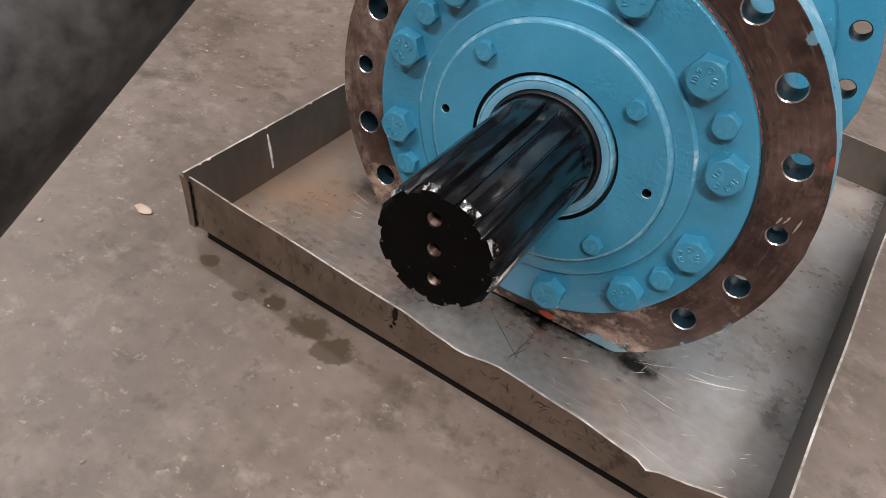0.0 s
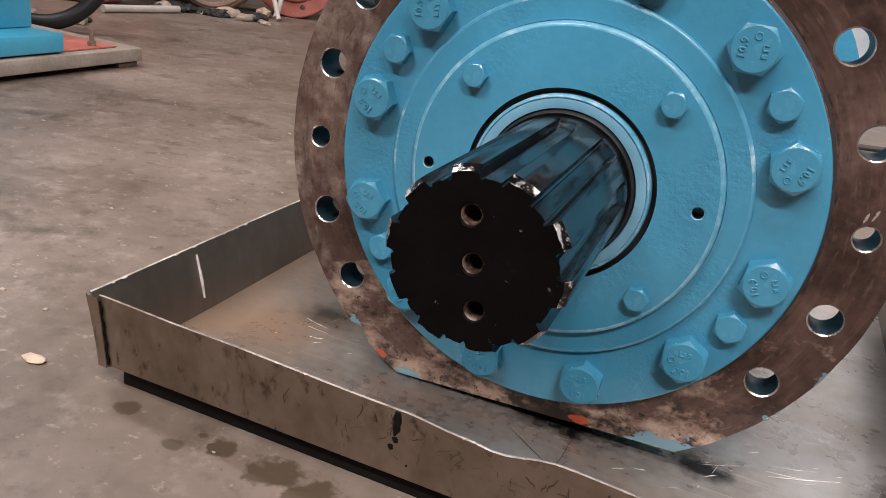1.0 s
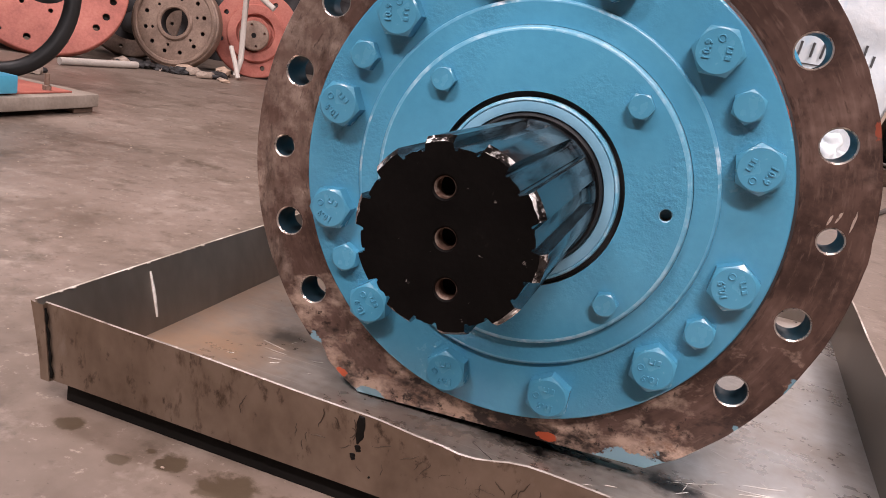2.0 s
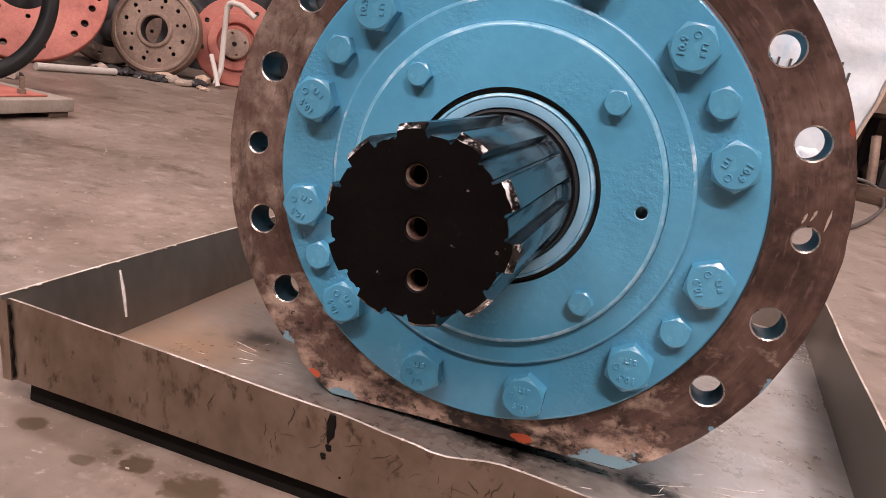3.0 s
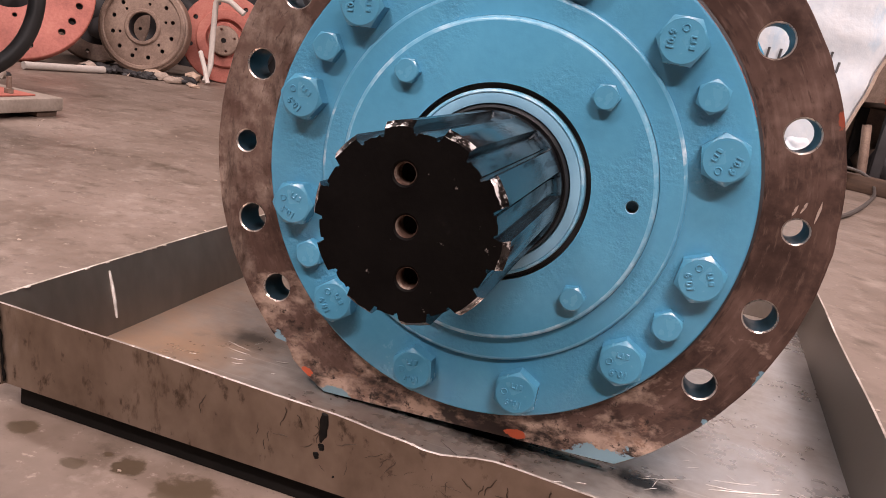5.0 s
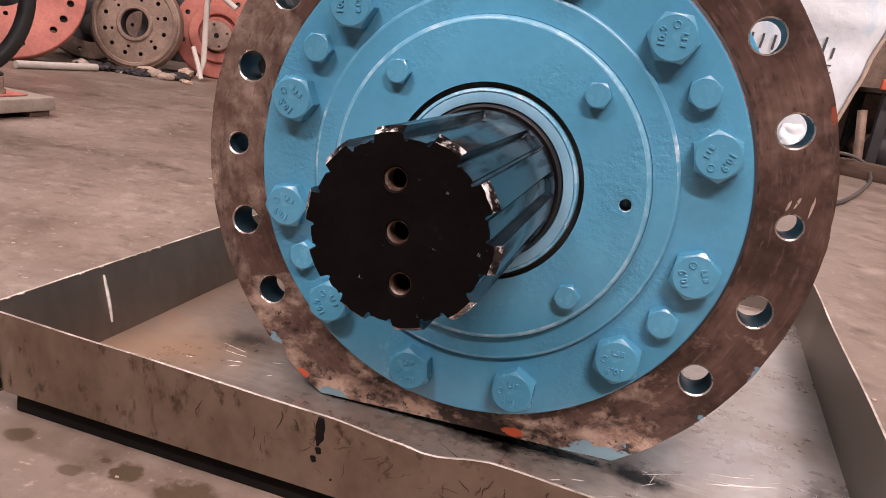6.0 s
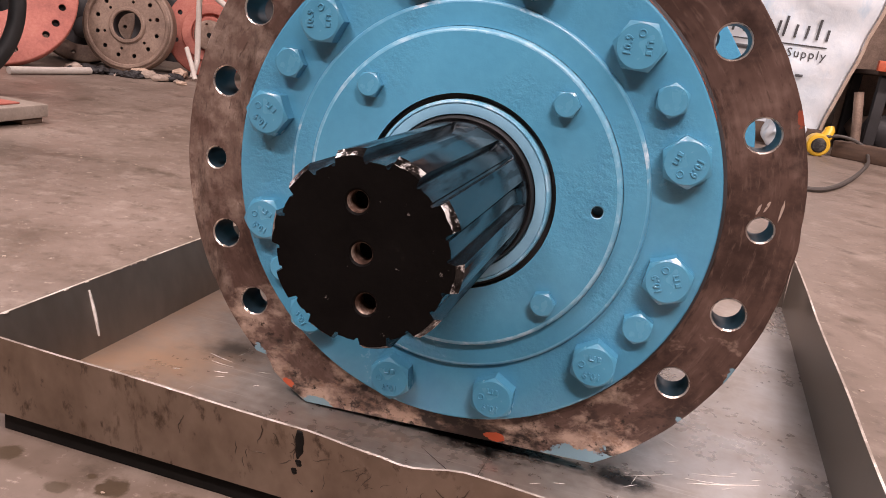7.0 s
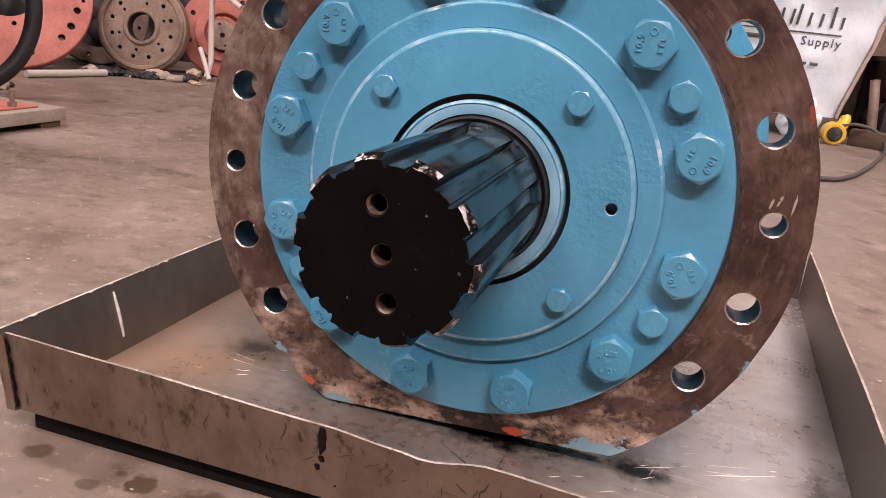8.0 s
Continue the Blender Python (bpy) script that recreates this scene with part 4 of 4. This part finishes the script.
tagged(finish("grit", bm, [scrap_pale]), "fine grit scattered over the floor", "grit", kind="stuff")

# ---- machine base beside the gearbox ----
slab = thing("machine_base_plate", pose(-1.45, 1.16, 0, 0, 0, 2), "thick grey base slab with a faded red plate and a stud", "base plate")
bm = bmesh.new()
box(bm, -1.3, 0, -1.5, 0, 0.016, 0.052, 0.005)
part("slab", bm, grey_slab, slab)
for x, y in ((-0.55, -0.35), (-0.55, -1.1)):
    part("packer", box(bmesh.new(), x - 0.3, x + 0.3, y - 0.06, y + 0.06, 0.0, 0.0155, 0.002), wood, slab, "dark timber packer")
part("packer", box(bmesh.new(), -0.11, -0.01, -0.085, -0.012, 0.0, 0.0155, 0.002), wood, slab, "dark timber packer")
part("plate", box(bmesh.new(), -0.9, -0.03, -0.9, -0.07, 0.0525, 0.057, 0.0015), red_cast, slab, "faded red oxide steel plate")
bm = tube(bmesh.new(), [(-0.055, -0.135, 0.0575), (-0.055, -0.135, 0.10)], 0.0065, 12)
nut = hex_head(0.020, 0.012)
bmesh.ops.transform(nut, matrix=pose(-0.055, -0.135, 0.0575, -90, 0, 0), verts=nut.verts)
me = bpy.data.meshes.new("tmp")
nut.to_mesh(me)
nut.free()
bm.from_mesh(me)
bpy.data.meshes.remove(me)
part("stud", bm, brown_cast, slab, "rusty threaded stud with nut")
column = thing("blue_machine_stand", pose(-1.45, 1.16, 0.0575, 0, 0, 2), "bright blue painted steel machine stand on the base plate", "machine stand")
part("foot", box(bmesh.new(), -0.75, -0.012, -0.98, -0.275, 0.0, 0.045, 0.004), bright_blue, column)
bm = box(bmesh.new(), -0.70, -0.10, -0.90, -0.285, 0.0455, 0.95, 0.006)
part("upright", bm, bright_blue, column)

# ---- row of cast discs and scrap along the far side ----


def disc_thing(name, place, facing, lean, radius, thick, bore, ring, count, hole, mat, label, category, steps=(), extra=()):
    """A cast disc standing on its rim; facing: degrees it is turned from -y, lean: degrees it leans back."""
    root = thing(name, Matrix.Translation(place) @ pose(0, 0, 0, -lean, 0, facing), label, category, "cast discs along the far side")
    holes = [(ring * math.cos(math.tau * k / count + 0.3), radius + ring * math.sin(math.tau * k / count + 0.3), hole, 0) for k in range(count)]
    holes += [(r * math.cos(radians(a)), radius + r * math.sin(radians(a)), size, 0) for r, a, size in extra]
    bm = bmesh.new()
    holed_plate(bm, circle(0, 0, radius, 72), [(x, z - radius, r, d) for x, z, r, d in holes], -thick / 2, thick / 2, rim=0.008, lip=0.002, inner=bore, mats=(0, 0, 0, 1))
    bmesh.ops.translate(bm, vec=(0, 0, radius), verts=bm.verts)
    # bore and hole walls take a near-black colour for the shade inside
    part("disc", bm, [mat, scrap_recess_dark], root)
    for r0, r1, depth in steps:
        bm = bmesh.new()
        lathe(bm, [(r1, -thick / 2 + 0.001), (r1, -thick / 2 - depth + 0.006), (r1 - 0.006, -thick / 2 - depth), (r0 + 0.004, -thick / 2 - depth), (r0, -thick / 2 - depth + 0.004), (r0, -thick / 2 + 0.001)], 64)
        bmesh.ops.translate(bm, vec=(0, 0, radius), verts=bm.verts)
        part("hub_ring", bm, mat, root)
    return root


disc_thing("red_disc", (-2.50, 2.02, 0), 46, 24, 0.335, 0.04, 0.115, 0.275, 12, 0.014, red_cast, "large faded red oxide cast disc with bolt holes standing on edge", "cast disc",
           extra=[(0.275, a, 0.015) for a in (-29, 31, 151, -149)] + [(0.145, a, 0.009) for a in range(10, 370, 45)] + [(0.295, a, 0.007) for a in (-3, 117, -123)])
disc_thing("brown_disc", (-2.27, 2.56, 0), 16, 8, 0.208, 0.06, 0.064, 0.14, 12, 0.009, brown_cast, "brown cast iron hub with small holes standing on edge", "cast disc", [(0.064, 0.084, 0.010), (0.176, 0.198, 0.012)],
           [(0.108, a, 0.006) for a in range(20, 380, 60)])
disc_thing("small_red_disc", (-2.02, 2.86, 0), 26, 6, 0.215, 0.05, 0.03, 0.17, 8, 0.011, red_cast, "small red oxide cast disc with a raised hub", "cast disc", [(0.03, 0.075, 0.04), (0.09, 0.14, 0.02)])
disc_thing("brown_ring", (-2.56, 2.62, 0), 40, 12, 0.23, 0.06, 0.15, 0.19, 12, 0.008, brown_cast, "brown cast ring leaning behind the hub", "cast ring")
hose = thing("rubber_hose_loop", pose(-2.013, 1.336, 0), "black rubber hose coiled in a standing loop", "hose")
cen = Vector((0, 0, 0.285))
pts = [cen + 0.215 * Vector((math.cos(radians(44)), math.sin(radians(44)), 0)) * math.cos(k * math.tau / 64) + 0.26 * Vector((-0.05, 0.08, 1)) * math.sin(k * math.tau / 64) for k in range(64)]
part("hose", tube(bmesh.new(), pts, 0.0255, 14, closed=True), rubber_recess_black, hose)
rod = finish("white_plastic_pipe", tube(bmesh.new(), [(-2.27, 1.87, 0.016), (-2.24, 2.05, 0.016), (-2.215, 2.25, 0.016)], 0.015, 14), pvc, 35)
tagged(rod, "short dusty white plastic pipe lying on the floor", "pipe")
lean = finish("leaning_white_pipe", tube(bmesh.new(), [(-1.972, 2.64, 0.012), (-1.988, 2.70, 0.09), (-1.991, 2.70, 0.246), (-1.991, 2.70, 0.375), (-1.983, 2.70, 0.39), (-1.965, 2.70, 0.397), (-1.917, 2.70, 0.392), (-1.845, 2.71, 0.348)], 0.0135, 12), pvc, 35)
tagged(lean, "bent dusty white pipe leaning on the small red disc", "pipe")
lean2 = finish("bent_pale_strip", tube(bmesh.new(), [(-1.93, 2.60, 0.012), (-1.965, 2.62, 0.075), (-2.015, 2.65, 0.145)], 0.011, 8), pvc, 35)
tagged(lean2, "short pale strip leaning among the scrap", "strip")
hub = disc_thing("hub_cover", (-2.000, 2.812, 0.135), 26, 6, 0.072, 0.03, 0.012, 0.052, 4, 0.005, brown_cast, "grey-brown hub cover bolted on the small red disc", "hub cover")
rng = random.Random(11)
for k in range(46):
    u = rng.random()
    x, y = -2.36 + 0.42 * u + rng.uniform(-0.05, 0.05), 2.28 + 0.24 * u + rng.uniform(-0.05, 0.05)
    s = rng.uniform(0.012, 0.034)
    bm = lump(bmesh.new(), (0, 0, s * 0.45), (s * rng.uniform(0.8, 1.8), s * rng.uniform(0.7, 1.3), s * 0.55), k * 2.1, 0.7, 2)
    ob = finish("scrap_piece", bm, rng.choice((scrap_recess_dark, scrap_recess_dark, scrap_recess_dark, scrap_pale)), 70)
    ob.matrix_world = pose(x, y, 0, 0, 0, rng.uniform(0, 360))
    tagged(ob, "small piece of dark dirty scrap on the floor", "scrap", "scrap among the discs")
for x, y, s, sd in ((-2.14, 2.50, 0.035, 1), (-2.05, 2.66, 0.04, 3), (-1.88, 2.42, 0.016, 5), (-2.1, 2.46, 0.02, 8)):
    bm = lump(bmesh.new(), (0, 0, s * 0.5), (s * 1.5, s, s * 0.6), sd * 3.3, 0.4, 2)
    ob = finish("pale_lump", bm, stone, 30)
    ob.matrix_world = pose(x, y, 0, 0, 0, sd * 40)
    tagged(ob, "pale lump of broken stone on the floor", "stone", "pale lumps by the discs")
for k in range(6):
    x, y = -2.06 + rng.uniform(-0.16, 0.02), 1.52 + rng.uniform(-0.1, 0.12)
    s = rng.uniform(0.014, 0.026)
    bm = lump(bmesh.new(), (0, 0, s * 0.6), (s * 1.3, s, s * 0.75), k * 5.1, 0.6, 2)
    ob = finish("scrap_chunk", bm, rng.choice((scrap_pale, scrap_pale, brown_cast, scrap_recess_dark)), 70)
    ob.matrix_world = pose(x, y, 0, 0, 0, rng.uniform(0, 360))
    tagged(ob, "pale dusty chunk of scrap beside the hose", "scrap", "scrap beside the hose")
# near-black lumps added to fill the dark shade behind the discs
for k in range(9):
    x, y = -3.2 + 0.27 * k + rng.uniform(-0.05, 0.05), 2.75 + 0.17 * k + rng.uniform(-0.1, 0.1)
    s = rng.uniform(0.2, 0.3)
    bm = lump(bmesh.new(), (0, 0, s * 1.0), (s, s * 0.8, s * 1.15), k * 4.4, 0.6, 4)
    ob = finish("dark_filler", bm, scrap_recess_dark, 180)
    ob.matrix_world = pose(x - 0.25, y + 0.25, 0)
    tagged(ob, "near-black lump added to fill the shade behind the discs", "casting", "castings behind the discs")

# ---- right side: bulk bag, tool, cable, timber ----
bag = thing("bulk_bag", pose(0.74, 4.72, 0.0, 0, 0, -3), "tall white and pale blue woven bulk bag with grey print", "bulk bag")


def bag_point(u, v):
    """A point of the bag's skin; u runs round it, v from base to top."""
    a = u * math.tau
    c, s = math.cos(a), math.sin(a)
    k = (abs(c) ** 5 + abs(s) ** 5) ** (-0.2)
    # unseen top made tall and wide so the tray has something bright to reflect
    half = 0.37 + 0.40 * v
    p = Vector((half * k * c, half * 0.8 * k * s, 0.115 + 2.0 * v))
    w = 0.022 * noise.noise(p * 3.1) + 0.012 * noise.noise(p * 8.0 + Vector((3, 1, 0))) + 0.010 * math.sin(9 * p.x + 4 * p.z)
    n = Vector((c, s, 0))
    return p + n * w


bm = bmesh.new()
NU, NV = 120, 90
g = [[bm.verts.new(bag_point(i / NU, j / NV)) for i in range(NU)] for j in range(NV + 1)]
for a, b in zip(g, g[1:]):
    bridge(bm, a, b)
bm.faces.new(g[0])
bm.faces.new(g[-1])
part("sack", bm, bag_cloth, bag)


def bag_front(x, z):
    """The place on the bag's front for a mark, a little off the cloth."""
    v = (z - 0.115) / 2.0
    best = min((bag_point(0.5 + k / 400 * 0.5, v) for k in range(401)), key=lambda p: abs(p.x - x))
    return best + Vector((0, -0.004, 0))


def bag_stroke(name, pts, r, label):
    bm = tube(bmesh.new(), [bag_front(*p) for p in pts], r, 6)
    part(name, bm, bag_ink, bag, label)


# unreadable maker's print as plain bars: tall strokes, a line and two smaller rows
for x, z0, z1 in ((-0.33, 0.61, 0.71), (-0.27, 0.61, 0.69), (-0.21, 0.61, 0.69), (-0.15, 0.61, 0.69), (-0.085, 0.61, 0.69), (-0.03, 0.61, 0.69), (0.005, 0.61, 0.72), (0.065, 0.61, 0.68), (0.125, 0.61, 0.68), (0.185, 0.61, 0.72), (0.235, 0.61, 0.67)):
    bag_stroke("print_bar", [(x, z0), (x + 0.003, (z0 + z1) / 2), (x + 0.006, z1)], 0.007, "dark printed bar")
bag_stroke("print_line", [(-0.35 + 0.06 * k, 0.572) for k in range(11)], 0.0035, "thin printed line")
for x0, x1 in ((-0.3, -0.12), (-0.08, 0.0)):
    bag_stroke("print_bar", [(x0, 0.525), ((x0 + x1) / 2, 0.527), (x1, 0.525)], 0.012, "grey printed bar")
word = raised_text("Supply", 0.068, 0.0, 0.0, 90)
for v in word.verts:
    v.co.x, v.co.z, v.co.y = v.co.x + 0.15, v.co.z + 0.525, v.co.y * 0.5
near = [bag_front(0.03 + 0.03 * k, 0.525) for k in range(9)]
for v in word.verts:
    k = min(7, max(0, int((v.co.x - 0.03) / 0.03)))
    u = (v.co.x - 0.03) / 0.03 - k
    v.co.y += near[k].y * (1 - u) + near[k + 1].y * u
part("printed_word", word, bag_ink, bag, "grey printed word")
bag_stroke("print_bar", [(-0.1, 0.405), (0.1, 0.405)], 0.008, "grey printed bar")
bag_stroke("print_bar", [(0.12, 0.405), (0.16, 0.405)], 0.008, "grey printed bar")
bm = tube(bmesh.new(), [bag_point(0.885, k / 30) + Vector((0.015, -0.015, 0)) for k in range(0, 30)], 0.010, 8)
part("seam_strap", bm, bag_seam, bag, "beige edge strap")
part("pallet_board", box(bmesh.new(), -0.42, 0.40, -0.34, 0.34, 0.0, 0.113, 0.004), wood, bag, "dark timber pallet under the bag")

tool = thing("yellow_tool", pose(0.995, 4.05, 0) @ Matrix.Diagonal((0.7, 0.7, 0.7, 1)), "yellow plastic corded power tool lying on the floor", "power tool")
bm = bmesh.new()
lathe(bm, [(0.02, -0.09), (0.075, -0.09), (0.085, -0.08), (0.085, 0.05), (0.07, 0.07), (0.02, 0.07)], 40)
bmesh.ops.translate(bm, vec=(0, 0, 0.086), verts=bm.verts)
part("body", bm, yellow, tool)
bm = bmesh.new()
lathe(bm, [(0.0005, -0.115), (0.045, -0.112), (0.055, -0.1), (0.055, -0.0905)], 32)
bmesh.ops.translate(bm, vec=(0, 0, 0.086), verts=bm.verts)
part("cap", bm, tube_grey, tool, "grey metal cap")
part("handle", tube(bmesh.new(), [(0.03, 0, 0.12), (0.06, 0.02, 0.16), (0.075, 0.04, 0.20), (0.07, 0.05, 0.225)], [0.045, 0.045, 0.04, 0.034], 16), yellow, tool, "yellow handle")
cable_way = [(0.1, 2.5, 0.011), (0.42, 2.34, 0.011), (0.718, 2.46, 0.011), (0.82, 2.60, 0.011), (0.943, 2.92, 0.011), (1.10, 3.42, 0.011), (1.24, 3.92, 0.012), (1.262, 4.08, 0.05), (1.244, 4.10, 0.078), (1.178, 4.10, 0.109), (1.09, 4.08, 0.118),
             (1.009, 4.0, 0.1), (0.985, 3.98, 0.07)]
smooth_way = []
for i in range(len(cable_way) - 1):
    p0, p1, p2, p3 = [Vector(cable_way[max(0, min(len(cable_way) - 1, i + k))]) for k in (-1, 0, 1, 2)]
    for k in range(6):
        u = k / 6
        smooth_way.append(0.5 * (2 * p1 + (p2 - p0) * u + (2 * p0 - 5 * p1 + 4 * p2 - p3) * u * u + (3 * p1 - p0 - 3 * p2 + p3) * u ** 3))
cable = finish("power_cable", tube(bmesh.new(), smooth_way, 0.0095, 8), cable_grey, 40)
tagged(cable, "grey power cable looping over the concrete floor", "cable")
beam = finish("timber_beam", box(bmesh.new(), -0.42, 0.42, -0.06, 0.06, 0.0, 0.09, 0.006), wood, 40)
beam.matrix_world = pose(1.50, 4.02, 0, 0, 0, -24)
tagged(beam, "dark timber beam lying on the floor", "timber")
post = finish("pipe_post", tube(bmesh.new(), [(1.245, 4.30, 0.0), (1.22, 4.32, 0.2), (1.195, 4.34, 0.36)], 0.026, 14), brown_cast, 35)
tagged(post, "rusty brown pipe standing beside the bag", "pipe")
rack = thing("scrap_rack", pose(1.86, 4.92, 0), "dark rack of dirty machine parts with a red top rail", "rack")
for x, y in ((-0.5, -0.35), (0.6, -0.35), (-0.5, 0.4), (0.6, 0.4)):
    part("leg", box(bmesh.new(), x - 0.03, x + 0.03, y - 0.03, y + 0.03, 0.0, 0.47, 0.004), scrap_recess_dark, rack)
part("shelf", box(bmesh.new(), -0.56, 0.66, -0.42, 0.46, 0.471, 0.50, 0.004), wood, rack)
part("rail", box(bmesh.new(), -0.58, 0.68, -0.47, -0.425, 0.49, 0.55, 0.006), orange_paint, rack, "red painted front rail")
part("back_board", box(bmesh.new(), -0.56, 0.66, 0.47, 0.49, 0.0, 1.5, 0.003), brown_cast, rack)
for k in range(8):
    bm = lump(bmesh.new(), (0, 0, 0.13), (0.16, 0.14, 0.14), k * 7.0, 0.6, 2)
    ob = finish("machine_part", bm, rng.choice((brown_cast, scrap_recess_dark, scrap_recess_dark)), 60)
    ob.matrix_world = pose(1.50 + 0.24 * (k % 4), 4.68 + 0.35 * (k // 4), 0)
    tagged(ob, "dirty cast machine part under the rack", "machine part", "parts under the rack")

bm = bmesh.new()
lump(bm, (0, 0, 0.11), (0.10, 0.09, 0.115), 3.0, 0.5, 4)
for v in bm.verts:
    v.co += 0.022 * Vector((noise.noise(v.co * 22), noise.noise(v.co * 22 + Vector((9, 0, 0))), noise.noise(v.co * 17 + Vector((0, 5, 0)))))
    v.co.z = max(0.0, v.co.z)
sheet_heap = finish("crumpled_plastic", bm, bag_cloth, 180)
sheet_heap.matrix_world = pose(0.83, 4.22, 0)
tagged(sheet_heap, "crumpled pale plastic sheet heaped beside the bulk bag", "plastic sheet")

# ---- inclined steel prop that the camera starts beside ----
a, d = Vector((-0.04, -0.543, 0.47)), Vector((0.011, 0.089, 0.073)).normalized()
off = Vector((-0.6, -0.5, 0.75))
off = (off - d * off.dot(d)).normalized() * 0.048
low = a + off - d * ((a + off).z / d.z)
high = low + d * (0.85 / d.z)
prop = thing("steel_prop", Matrix.Translation(low), "grimy grey inclined steel tube on a floor plate", "prop")
part("tube", tube(bmesh.new(), [Vector((0, 0, 0)), (high - low) * 0.5, high - low], 0.05, 28), tube_grey, prop)
part("foot", box(bmesh.new(), -0.15, 0.15, -0.2, 0.2, 0.0, 0.015, 0.003), tube_grey, prop)
